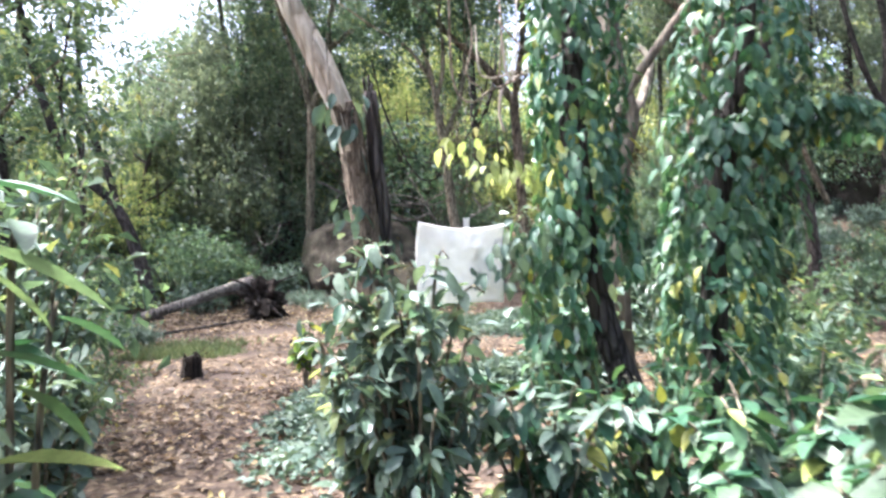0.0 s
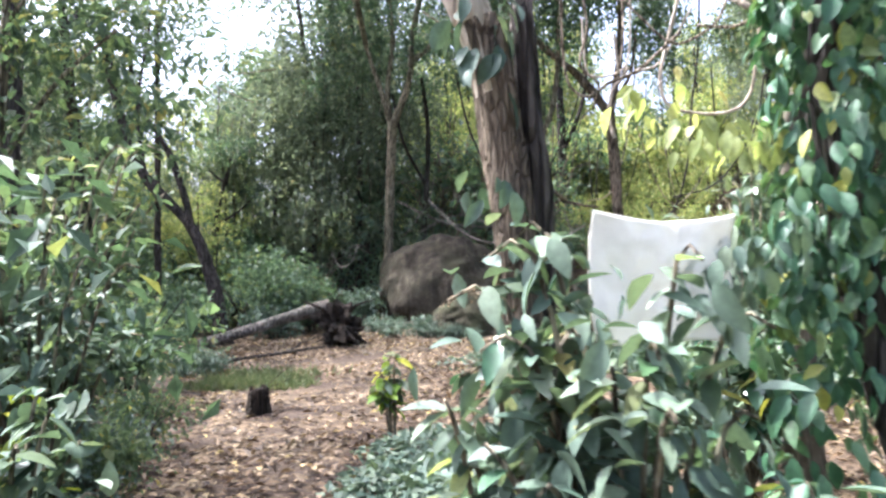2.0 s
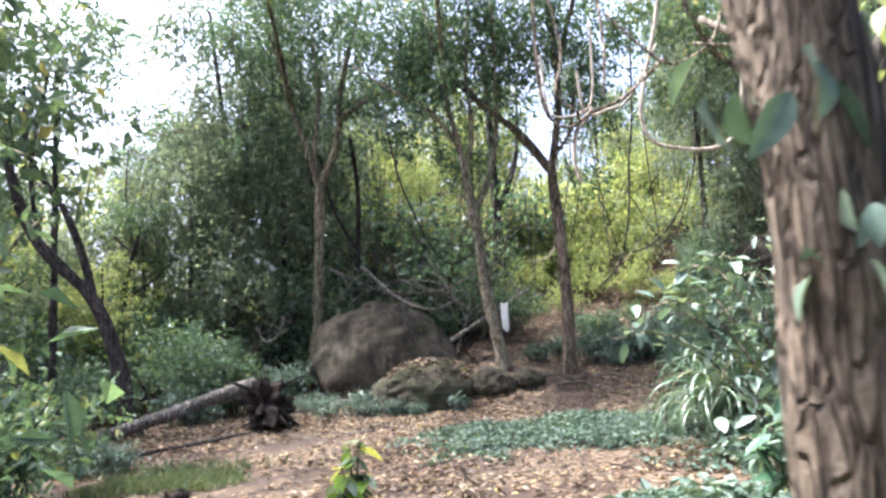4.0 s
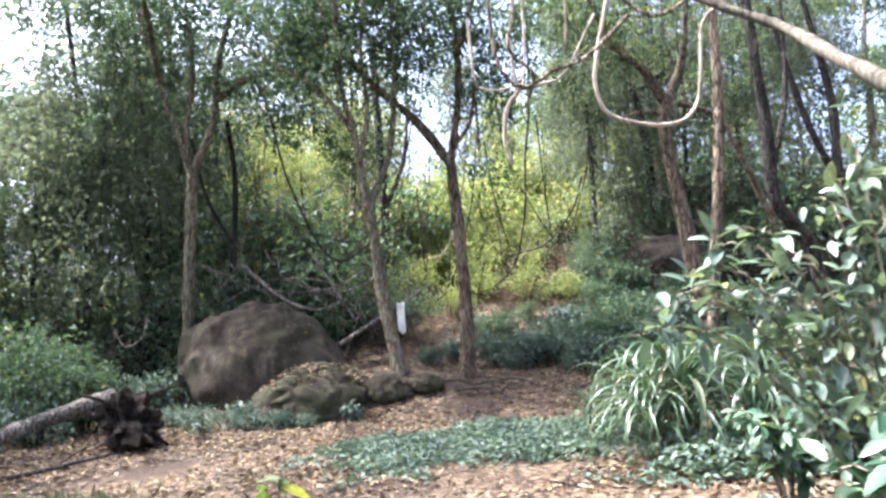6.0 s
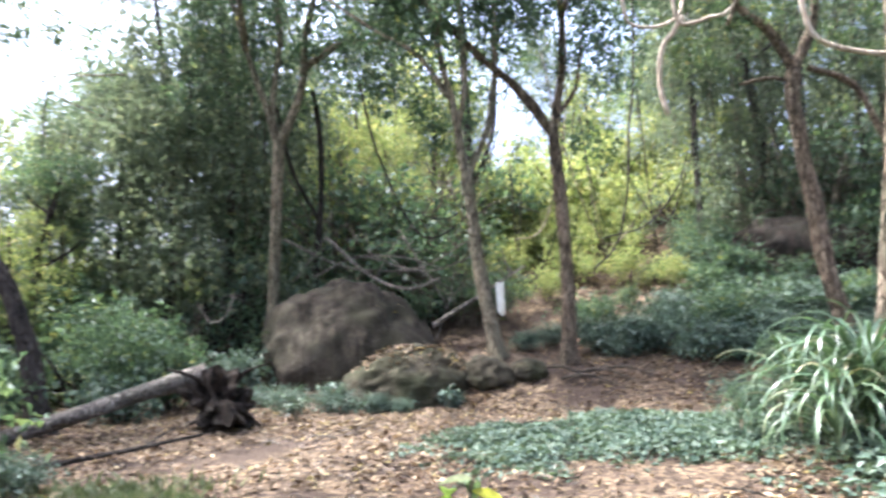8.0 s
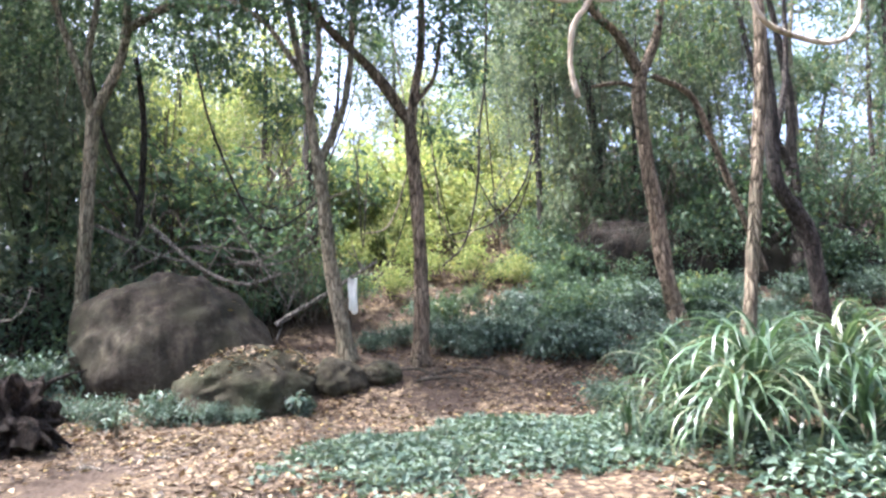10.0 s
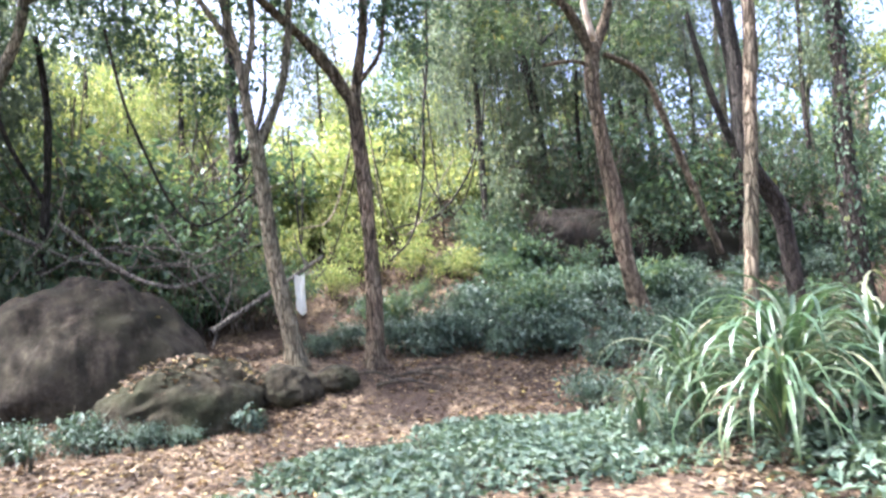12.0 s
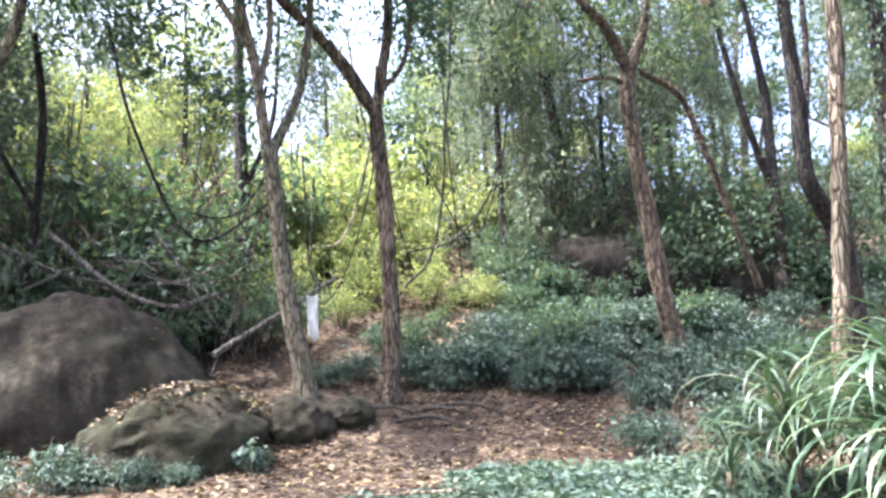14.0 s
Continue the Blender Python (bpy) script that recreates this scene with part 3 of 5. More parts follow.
grown_tree("forked_tree", "grey tree with a slender fork and a flared foot", [foot(0.55, 18.2), (0.45, 18.2, 1.0), (0.28, 18.2, 1.9), (0.08, 18.2, 3.75)], 0.13, 0.11,
           [([(0.08, 18.2, 3.6), (-0.12, 18.2, 5.05), (-0.35, 18.2, 6.1), (-0.8, 18.4, 8.6)], 0.08, 0.04),
            ([(-0.05, 18.2, 4.6), (0.15, 18.3, 5.6), (0.1, 18.4, 7.0), (0.25, 18.5, 8.6)], 0.06, 0.03),
            ([(-0.12, 18.2, 5.1), (-0.75, 18.2, 6.0), (-1.5, 18.3, 6.5), (-2.4, 18.5, 7.2)], 0.055, 0.025),
            ([(0.1, 18.2, 3.7), (0.5, 18.2, 4.6), (0.7, 18.2, 5.9), (0.75, 18.3, 8.4)], 0.075, 0.04),
            # Added limb with high forward blobs, out of view, that dims the litter.
            ([(-0.35, 18.2, 6.1), (-0.5, 17, 8.6), (-0.4, 15.5, 9.6), (-0.2, 13.5, 9.9)], 0.06, 0.03)], BARK_GREY,
           [(-0.2, 14.2, 9.8, 2.2, 2.2, 0.8), (-1.1, 20.4, 6.3, 1.2, 0.9, 0.9), (0.9, 20.6, 6.7, 1.2, 0.9, 0.9), (0.1, 20.8, 5.3, 0.9, 0.7, 0.6), (-0.6, 17.6, 6.4, 0.9, 0.7, 0.5), (0.9, 17.9, 6.5, 0.8, 0.7, 0.5), (-0.3, 16.6, 8.8, 1.2, 1.1, 0.6), (-0.8, 18.5, 8.6, 2.0, 1.8, 1.1), (1.0, 18.4, 8.8, 1.6, 1.6, 1.1), (-1.0, 18.8, 6.9, 0.9, 0.8, 0.6), (0.3, 18.0, 7.3, 1.5, 1.1, 0.6), (-1.6, 18.6, 7.4, 1.2, 1.0, 0.6), (-1.5, 19.3, 6.9, 1.1, 0.9, 0.5), (0.4, 18.9, 7.8, 1.3, 1.0, 0.6), (-0.5, 19.2, 7.2, 1.1, 0.8, 0.5), (-0.9, 18.8, 8.0, 1.3, 0.9, 0.6)], 20000, 0.115, LEAF_DARK, 35)
grown_tree("thin_tree", "dark slender trunk standing behind the forked tree", [foot(1.3, 25.2), (1.28, 25.2, 3), (1.2, 25.2, 5.5), (1.1, 25.1, 10)], 0.17, 0.1,
           [([(1.2, 25.2, 4.6), (1.9, 25.1, 6.4), (2.1, 25.1, 9)], 0.08, 0.04)], BARK_DARK, seed=36)
grown_tree("forked_tree", "reddish-barked tree with two spreading limbs", [foot(2.0, 18.75), (2.05, 18.78, 1.2), (2.04, 18.8, 2.45), (1.92, 18.8, 4.8)], 0.145, 0.12,
           [([(1.92, 18.8, 4.65), (1.22, 18.8, 5.57), (0.47, 18.8, 6.25), (-0.6, 18.9, 7.4)], 0.11, 0.06),
            ([(1.92, 18.8, 4.65), (2.13, 18.8, 5.8), (2.2, 18.8, 7.0), (2.1, 18.9, 9.2)], 0.095, 0.05),
            ([(2.0, 18.8, 5.0), (2.35, 18.6, 5.5), (2.5, 18.5, 6.5)], 0.05, 0.03),
            # Added overhead limb, unseen like its forward blobs, shading the ground before it.
            ([(2.2, 18.8, 7.0), (2.6, 17, 8.8), (2.7, 15, 9.8), (2.8, 12.6, 10.2)], 0.06, 0.03)], BARK_RED,
           [(2.8, 13.2, 10.1, 2.2, 2.2, 0.8), (2.7, 16.6, 9.2, 1.5, 1.4, 0.7), (2.6, 18.4, 6.2, 0.8, 0.7, 0.5), (1.0, 18.9, 6.6, 0.7, 0.6, 0.5), (-0.4, 19, 7.8, 1.3, 1.2, 0.8), (2.2, 19, 9.2, 2.0, 1.8, 1.2), (3.4, 19.3, 6.3, 1.0, 0.9, 0.8), (1.6, 18.4, 7.6, 1.4, 1.0, 0.7), (3.0, 18.9, 7.4, 1.2, 1.0, 0.8), (2.9, 19.4, 4.6, 0.7, 0.6, 0.5), (2.3, 19.4, 7.3, 1.2, 0.9, 0.6), (3.2, 19.5, 8.2, 1.2, 1.0, 0.7), (1.1, 19.3, 7.1, 1.0, 0.8, 0.5), (1.6, 19.2, 8.2, 1.2, 0.9, 0.6)], 15000, 0.115, LEAF_DARK, 37)
grown_tree("leaning_tree", "leaning reddish-grey tree with an arching limb", [foot(7.4, 18.25), (7.15, 18.3, 1.5), (6.93, 18.3, 2.75), (6.65, 18.3, 4.9), (6.7, 18.3, 5.9)], 0.175, 0.125,
           [([(6.7, 18.3, 5.8), (6.2, 18.3, 6.6), (5.6, 18.3, 7.1), (4.9, 18.3, 8.6)], 0.12, 0.05),
            ([(6.7, 18.3, 5.8), (7.1, 18.3, 6.55), (7.3, 18.3, 7.4), (7.6, 18.4, 9.2)], 0.11, 0.05),
            ([(7.0, 18.3, 5.8), (7.7, 18.3, 5.6), (8.12, 18.3, 5.2), (8.7, 18.3, 3.9), (9.6, 18.3, 1.8)], 0.06, 0.07),
            ([(6.7, 18.3, 5.5), (6.2, 18.3, 5.6), (5.6, 18.4, 5.5)], 0.05, 0.03)], BARK_RED,
           [(5.0, 18.5, 8.4, 1.8, 1.6, 1.2), (7.8, 18.6, 9.0, 1.9, 1.8, 1.1), (6.0, 18.6, 7.2, 1.2, 1.0, 0.7), (8.6, 18.6, 6.9, 1.2, 1.1, 0.8), (5.0, 18.8, 6.2, 0.8, 0.7, 0.6)], 6200, 0.13, LEAF_MID, 39)
grown_tree("pale_tree", "straight pale brown trunk with peeling bark", [foot(3.95, 12.9), (4.04, 12.9, 0.7), (4.22, 12.9, 1.9), (4.39, 12.9, 3.15), (4.52, 12.9, 4.5), (4.6, 13, 8)], 0.085, 0.065,
           [], BARK_PALE, [(4.6, 13.1, 8.2, 1.6, 1.6, 1.0)], 1600, 0.12, LEAF_MID, 41)
grown_tree("thin_tree", "dark slender trunk leaning in the wood", [foot(7.7, 15.1), (7.4, 15, 2.0), (6.75, 15, 3.1), (6.72, 15, 4.4), (6.63, 15, 5.7), (6.5, 15.1, 9)], 0.14, 0.07,
           [([(6.75, 15, 3.6), (7.3, 15.2, 5.0), (7.5, 15.3, 7)], 0.06, 0.03)], BARK_DARK, [(6.6, 15.2, 8.8, 1.7, 1.6, 1.1)], 1700, 0.12, LEAF_MID, 43)
far_ivy = grown_tree("ivy_clad_tree", "dark trunk clad in climbing leaves", [foot(12.05, 17), (12.04, 17, 3.7), (12.2, 17, 5.5), (12.2, 17, 9)], 0.22, 0.14, [], BARK_DARK,
           [(12.05, 17, 3.5, 0.4, 0.4, 2.4), (12.2, 17, 9, 2.2, 2.0, 1.4)], 3200, 0.12, LEAF_DARK, 45)
grown_tree("leaning_tree", "dark leaning tree with a low crooked fork", [foot(-6.38, 16), (-6.48, 16, 0.4), (-6.66, 16, 1.2), (-7.08, 16, 2.2), (-8.1, 16, 3.35), (-8.6, 16, 4.8), (-9.0, 16, 6.8)], 0.16, 0.07,
           [([(-7.0, 16, 2.1), (-7.2, 16, 2.9), (-7.57, 16, 3.86), (-8.2, 16, 4.9), (-8.3, 16, 6.2)], 0.09, 0.035),
            ([(-8.0, 16, 3.2), (-8.1, 15.9, 4.6), (-7.8, 15.9, 6.4)], 0.05, 0.025)], BARK_DARK,
           [(-8.8, 16.2, 5.8, 1.4, 1.2, 0.9), (-7.8, 16.2, 5.6, 0.9, 0.8, 0.6), (-9.2, 16.4, 4.2, 0.8, 0.7, 0.5), (-8.7, 16.4, 6.9, 1.5, 1.1, 0.8), (-7.0, 16.5, 7.0, 1.2, 1.0, 0.6), (-10.2, 16.6, 5.4, 1.1, 1.0, 0.8), (-6.4, 16.4, 5.6, 0.7, 0.6, 0.4)], 5400, 0.11, LEAF_MID, 47)
grown_tree("thin_tree", "thin upright trunk behind the leaning tree", [foot(-8.4, 17.2), (-8.35, 17.2, 3), (-8.3, 17.2, 7)], 0.08, 0.05, [], BARK_DARK, [(-8.3, 17.4, 7.2, 1.2, 1.2, 0.9)], 1200, 0.11, LEAF_MID, 49)

grown_tree("forked_tree", "dark slender tree dividing low in the wood", [foot(11.75, 19.5), (11.85, 19.5, 2.4), (11.78, 19.5, 4.4)], 0.2, 0.15,
           [([(11.78, 19.5, 4.3), (11.85, 19.5, 6.0), (11.65, 19.5, 7.4), (11.3, 19.6, 9.5)], 0.13, 0.06),
            ([(11.78, 19.5, 4.2), (11.3, 19.5, 5.2), (10.85, 19.5, 6.5), (10.4, 19.6, 8.8)], 0.1, 0.05)], BARK_DARK,
           [(11.2, 19.8, 9.4, 1.8, 1.6, 1.1)], 1800, 0.12, LEAF_MID, 46)
grown_tree("leafy_tree", "small leafy tree over the path's shrubs", [foot(-4.3, 6.5), (-4.35, 6.5, 1.2), (-4.2, 6.5, 2.4), (-4.1, 6.5, 3.6)], 0.06, 0.03,
           [([(-4.3, 6.5, 2.0), (-3.7, 6.4, 2.7), (-3.2, 6.4, 3.1)], 0.022, 0.01), ([(-4.2, 6.5, 2.6), (-4.7, 6.7, 3.4), (-4.9, 6.8, 3.9)], 0.022, 0.01), ([(-4.15, 6.5, 3.2), (-3.7, 6.6, 3.8), (-3.4, 6.7, 4.1)], 0.018, 0.008)], BARK_GREY,
           [(-3.4, 6.4, 3.0, 0.6, 0.5, 0.35), (-4.2, 6.5, 3.3, 0.8, 0.7, 0.5), (-4.9, 6.7, 3.6, 0.7, 0.7, 0.45), (-3.6, 6.6, 3.95, 0.6, 0.6, 0.4), (-4.3, 6.6, 4.4, 0.7, 0.7, 0.4), (-4.7, 6.4, 2.5, 0.6, 0.6, 0.4), (-3.9, 6.2, 2.4, 0.4, 0.4, 0.3), (-3.15, 6.6, 2.6, 0.5, 0.5, 0.4), (-3.45, 6.5, 2.05, 0.4, 0.4, 0.3)], 3200, 0.1, LEAF_MID, 48)

# the tree beside the cloth, split into two stems
near = grown_tree("old_tree", "rough brown tree with pale leaning top and broken stem", [foot(-0.33, 3.55), (-0.35, 3.54, 1.0), (-0.365, 3.53, 1.45), (-0.395, 3.53, 1.75), (-0.43, 3.53, 2.0), (-0.46, 3.53, 2.1)], 0.07, 0.058,
                  [([(-0.38, 3.5, 1.5), (-0.28, 3.56, 1.6), (-0.2, 3.62, 1.56), (-0.1, 3.68, 1.545)], 0.007, 0.004)], BARK_OLD, seed=51, flare=0.3)
limb("limb", near, rel(tuple(near.location), [(-0.415, 3.53, 1.88), (-0.46, 3.53, 2.08), (-0.53, 3.53, 2.24), (-0.62, 3.53, 2.45), (-0.72, 3.54, 2.68), (-0.95, 3.6, 3.4), (-1.1, 3.7, 4.6)]), 0.061, 0.05, BARK_SMOOTH, "pale bare leaning top", sides=16, step=0.06, rough=0.22, seed=6)
limb("broken_stem", near, rel(tuple(near.location), [(-0.27, 3.57, 0.5), (-0.285, 3.57, 1.3), (-0.305, 3.57, 1.7), (-0.32, 3.57, 2.0), (-0.33, 3.57, 2.17)]), 0.044, 0.032, BARK_DARK, "dark broken second stem", sides=12, step=0.06, rough=0.3, seed=5)
for dx, dy, top in ((-0.02, 0.01, 2.24), (0.015, -0.01, 2.21), (0.0, 0.02, 2.26)):
    limb("splinter", near, rel(tuple(near.location), [(-0.33 + dx, 3.57 + dy, 2.08), (-0.332 + dx, 3.57 + dy, 2.17), (-0.335 + dx * 1.2, 3.57 + dy, top)]), 0.016, 0.004, BARK_DARK, sides=6, seed=2)


def climbers(parent, line, r, count, size, mat, seed, spread=1.0, name="ivy", fine=True, label=""):
    """Climbing leaves over a stem."""
    rng = np.random.default_rng(seed)
    pts, fr = curve_points(line, 0.05)
    pts = np.array([tuple(p) for p in pts])
    idx = rng.integers(0, len(pts), count)
    a = rng.uniform(0, 2 * np.pi, count)
    out = np.stack([np.cos(a), np.sin(a), np.zeros(count)], 1)
    lump = np.array([0.65 + 0.7 * abs(noise.noise((float(pts[i][2]) * 2.1 + seed, float(math.cos(g)) * 0.9, float(math.sin(g)) * 0.9))) for i, g in zip(idx, a)])
    P = pts[idx] + out * (r * lump * rng.uniform(0.55, 1.1, count) ** 0.5 * spread)[:, None] + rng.normal(size=(count, 3)) * 0.02
    D = out * 0.4 + rng.normal(size=(count, 3)) * 0.4 - np.array([0, 0, 1.0])
    N = out + np.array([0, 0, 0.45]) + rng.normal(size=(count, 3)) * 0.35
    v, t = leaf_arrays(rng, P, D, N, size * rng.uniform(0.6, 1.35, count), 0.5, 0.22, 0.22, fine)
    return part(name, mesh_of(name, v, t, mat, True), parent, label)


def loc_line(ob, pts):
    return rel(tuple(ob.location), pts)


climbers(far_ivy, loc_line(far_ivy, [(12.05, 17, 0.6), (12.04, 17, 3.7), (12.2, 17, 5.5), (12.2, 17, 8)]), 0.42, 1500, 0.12, LEAF_DARK, 60, fine=False)
climbers(near, loc_line(near, [(-0.45, 3.5, 1.93), (-0.45, 3.5, 2.12)]), 0.095, 26, 0.1, LEAF_TEAL, 61, label="few climbing leaves")
climbers(near, loc_line(near, [(-0.44, 3.49, 1.57), (-0.42, 3.5, 1.64)]), 0.08, 10, 0.09, LEAF_TEAL, 67)
climbers(near, loc_line(near, [(-0.36, 3.47, 1.36), (-0.33, 3.47, 1.46), (-0.26, 3.5, 1.44)]), 0.09, 24, 0.07, LEAF_TEAL, 68)

ivy = grown_tree("ivy_clad_tree", "dark leaning trunk wrapped in dense ivy", [foot(1.12, 3.98), (1.02, 3.95, 0.45), (0.89, 3.95, 0.86), (0.78, 3.95, 1.36), (0.72, 3.95, 2.0), (0.73, 3.95, 2.6), (0.8, 4, 4.2)], 0.085, 0.06, [], BARK_DARK, seed=53, flare=0.3)
climbers(ivy, loc_line(ivy, [(0.8, 3.93, 1.25), (0.73, 3.93, 2.0), (0.72, 3.93, 2.8), (0.8, 4, 3.8)]), 0.3, 2100, 0.082, LEAF_IVY, 63, label="dark green ivy")
climbers(ivy, loc_line(ivy, [(0.62, 3.85, 0.5), (0.6, 3.85, 1.0), (0.55, 3.85, 1.5)]), 0.2, 260, 0.085, LEAF_IVY, 64)
ivy = grown_tree("ivy_clad_tree", "slim trunk hidden under a thick column of ivy", [foot(1.6, 4.35), (1.57, 4.3, 0.8), (1.6, 4.3, 1.5), (1.7, 4.3, 2.1), (1.8, 4.3, 2.7), (1.9, 4.4, 4)], 0.075, 0.05, [], BARK_DARK, seed=54, flare=0.3)
climbers(ivy, loc_line(ivy, [(1.6, 4.28, 0.35), (1.57, 4.25, 0.9), (1.6, 4.25, 1.5), (1.7, 4.25, 2.1), (1.8, 4.3, 2.8), (1.9, 4.4, 3.8)]), 0.42, 3300, 0.088, LEAF_IVY, 65, label="dark green ivy")
climbers(ivy, loc_line(ivy, [(1.7, 4.2, 1.95), (2.1, 4.2, 2.15), (2.5, 4.3, 2.0)]), 0.3, 750, 0.09, LEAF_IVY, 66)

climbers(ivy, loc_line(ivy, [(0.2, 4.0, 1.98), (0.3, 4.03, 1.85), (0.5, 4.05, 1.75)]), 0.2, 70, 0.085, LEAF_BRIGHT, 69, label="pale yellow-green young leaves")
climbers(ivy, loc_line(ivy, [(0.25, 3.75, 1.25), (0.35, 3.75, 1.4), (0.5, 3.8, 1.5)]), 0.16, 120, 0.08, LEAF_TEAL, 70)

# the pale tree with the reaching limb and its lianas
grown_tree("pale_tree", "mottled pale trunk with a long bare limb", [foot(1.62, 6.75), (1.58, 6.72, 1.0), (1.6, 6.72, 1.7), (1.64, 6.72, 2.1), (1.72, 6.74, 2.45), (1.66, 6.75, 2.75), (1.56, 6.8, 3.4), (1.45, 6.9, 5.5)], 0.12, 0.09,
           [([(1.6, 6.7, 1.55), (1.56, 6.68, 1.95), (1.56, 6.66, 2.25), (1.6, 6.66, 2.45), (1.7, 6.68, 2.65), (1.9, 6.7, 2.95), (2.4, 6.8, 3.6)], 0.06, 0.04),
            ([(1.6, 6.76, 2.25), (1.71, 7.0, 2.38), (2.0, 7.5, 2.64), (2.23, 8.0, 2.92), (2.52, 8.84, 3.47), (2.3, 9.3, 3.85), (2.0, 9.8, 4.3)], 0.055, 0.035)], BARK_MOTTLED, seed=55, flare=0.35)


def liana(label, pts, r, mat=BARK_PALE, seed=0):
    base = tuple(pts[0])
    v, t = tube_arrays(rel(base, pts), r, r * 0.8, 7, 0.08, 0.1, 0.0, seed)
    ob = tagged(new("liana", mesh_of("liana", v, t, mat, True)), label, "liana", "hanging lianas")
    ob.location = base
    return ob


liana("pale liana hanging in a deep loop", [(1.7, 9.7, 5.2), (1.48, 9.7, 4.16), (1.31, 9.7, 3.51), (1.29, 9.7, 3.24), (1.4, 9.7, 3.01), (1.83, 9.7, 2.92), (2.12, 9.7, 2.98), (2.25, 9.7, 3.15), (2.3, 9.7, 3.37), (2.37, 9.7, 3.87), (2.42, 9.4, 3.95)], 0.021, BARK_SMOOTH, 1)
liana("thin pale liana with a shallow bend", [(1.75, 8.7, 3.9), (1.6, 8.6, 3.6), (1.3, 8.5, 3.4), (1.1, 8.5, 3.43), (0.7, 8.6, 3.9)], 0.016, seed=2)
liana("twisting pale liana with a hooked end", [(1.4, 9.2, 3.7), (0.95, 9.1, 3.3), (0.62, 9, 3.15), (0.43, 9, 3.02), (0.24, 9, 3.13), (0.17, 9, 3.55), (0.17, 9, 4.5)], 0.018, seed=3)
liana("thin pale liana hanging among the branches", [(0.75, 9.2, 5.0), (0.8, 9.1, 4.0), (0.78, 9.0, 3.6), (0.74, 9.0, 3.3)], 0.014, seed=7)
liana("thin crooked pale liana", [(0.3, 9.4, 4.8), (0.45, 9.3, 3.9), (0.36, 9.2, 3.4), (0.55, 9.2, 3.2), (0.5, 9.3, 2.95)], 0.016, seed=8)
liana("thin bare pale branch reaching down", [(2.3, 8.2, 4.2), (2.0, 8.3, 3.7), (1.75, 8.4, 3.5), (1.4, 8.5, 3.55)], 0.018, seed=9)
liana("pale broken stick hanging from a looped liana", [(1.2, 11.4, 3.9), (1.09, 11.4, 3.73), (0.98, 11.4, 3.58), (0.94, 11.4, 3.23), (1.0, 11.4, 2.96)], 0.03, BARK_SMOOTH, 4)
liana("pale liana curled above the hanging stick", [(0.6, 11.4, 4.6), (0.64, 11.4, 3.94), (0.7, 11.4, 3.82), (0.88, 11.4, 3.79), (1.1, 11.4, 3.86), (1.22, 11.4, 4.1), (1.25, 11.4, 5.0)], 0.018, BARK_SMOOTH, 12)
liana("pale liana curled above the hanging stick", [(1.0, 11.2, 4.3), (1.05, 11.2, 3.8), (1.17, 11.2, 3.75), (1.36, 11.2, 3.81), (1.6, 11.2, 3.92), (2.0, 11.2, 4.6)], 0.02, BARK_SMOOTH, 13)
liana("thin dark stem hanging across the sunny gap", [(4.6, 21, 9.0), (4.47, 21.0, 6.5), (4.29, 21.0, 5.24), (4.18, 21.0, 3.9), (3.85, 21.0, 2.66), (3.3, 21.0, 2.1)], 0.03, BARK_DARK, 5)

# ---- fallen wood ----


def fallen_log():
    base = (-4.2, 15.8, land(-4.2, 15.8))
    ob = thing("fallen_log", "grey fallen trunk with its upturned dark roots", "log", at=base)
    limb("trunk", ob, rel(base, [(-6.6, 15.0, -0.22), (-5.5, 15.5, 0.08), (-4.8, 15.7, 0.3), (-4.1, 15.9, 0.5)]), 0.1, 0.13, BARK_DEAD, sides=12, seed=4)
    rng = np.random.default_rng(8)
    bm = bmesh.new()
    bmesh.ops.create_icosphere(bm, subdivisions=4, radius=1)
    for v in bm.verts:
        c = v.co.copy()
        k = 1 + 0.75 * noise.noise(c * 1.6 + Vector((3, 1, 0))) + 0.5 * noise.noise(c * 3.7) + 0.25 * noise.noise(c * 9)
        v.co = Vector((c.x * 0.36 + 0.3, c.y * 0.4 + 0.02, c.z * 0.4 + 0.3)) + c * 0.6 * (k - 1) + Vector((-c.z * 0.15, 0, 0))
    me = bpy.data.meshes.new("root_plate")
    bm.to_mesh(me)
    bm.free()
    me.materials.append(ROOT_WOOD)
    part("root_plate", me, ob, "dark upturned root plate")
    for i in range(13):
        a = 2 * math.pi * (i + 0.3) / 13
        s = Vector((0.3, 0.02, 0.38))
        reach = rng.uniform(0.35, 0.85)
        e = Vector((0.35 + reach * math.cos(a), 0.5 * math.sin(a * 2) * reach, 0.0 if math.sin(a) < 0.35 else 0.62 + 0.3 * reach))
        limb("root", ob, [tuple(s), tuple((s + e) / 2 + Vector((0, 0, 0.1)) + Vector(rng.normal(size=3) * 0.05)), tuple(e)], 0.06, 0.012, ROOT_WOOD, sides=7, rough=0.35, seed=i)



fallen_log()


def fallen_stick(label, pts, r, mat=BARK_DEAD, seed=0):
    base = tuple(pts[0])
    ob = thing("fallen_branch", label, "branch", "fallen branches", at=base)
    limb("stem", ob, rel(base, pts), r, r * 0.5, mat, sides=7, seed=seed)
    rng = np.random.default_rng(seed + 100)
    a, b = Vector(pts[0]), Vector(pts[-1])
    for i in range(4):
        q = a.lerp(b, rng.uniform(0.3, 0.9)) - a
        e = q + (b - a).normalized() * 0.3 + Vector(rng.normal(size=3) * 0.25)
        limb("twig", ob, [tuple(q), tuple((q + e) / 2 + Vector(rng.normal(size=3) * 0.04)), tuple(e)], r * 0.4, r * 0.15, mat, sides=5, seed=i)


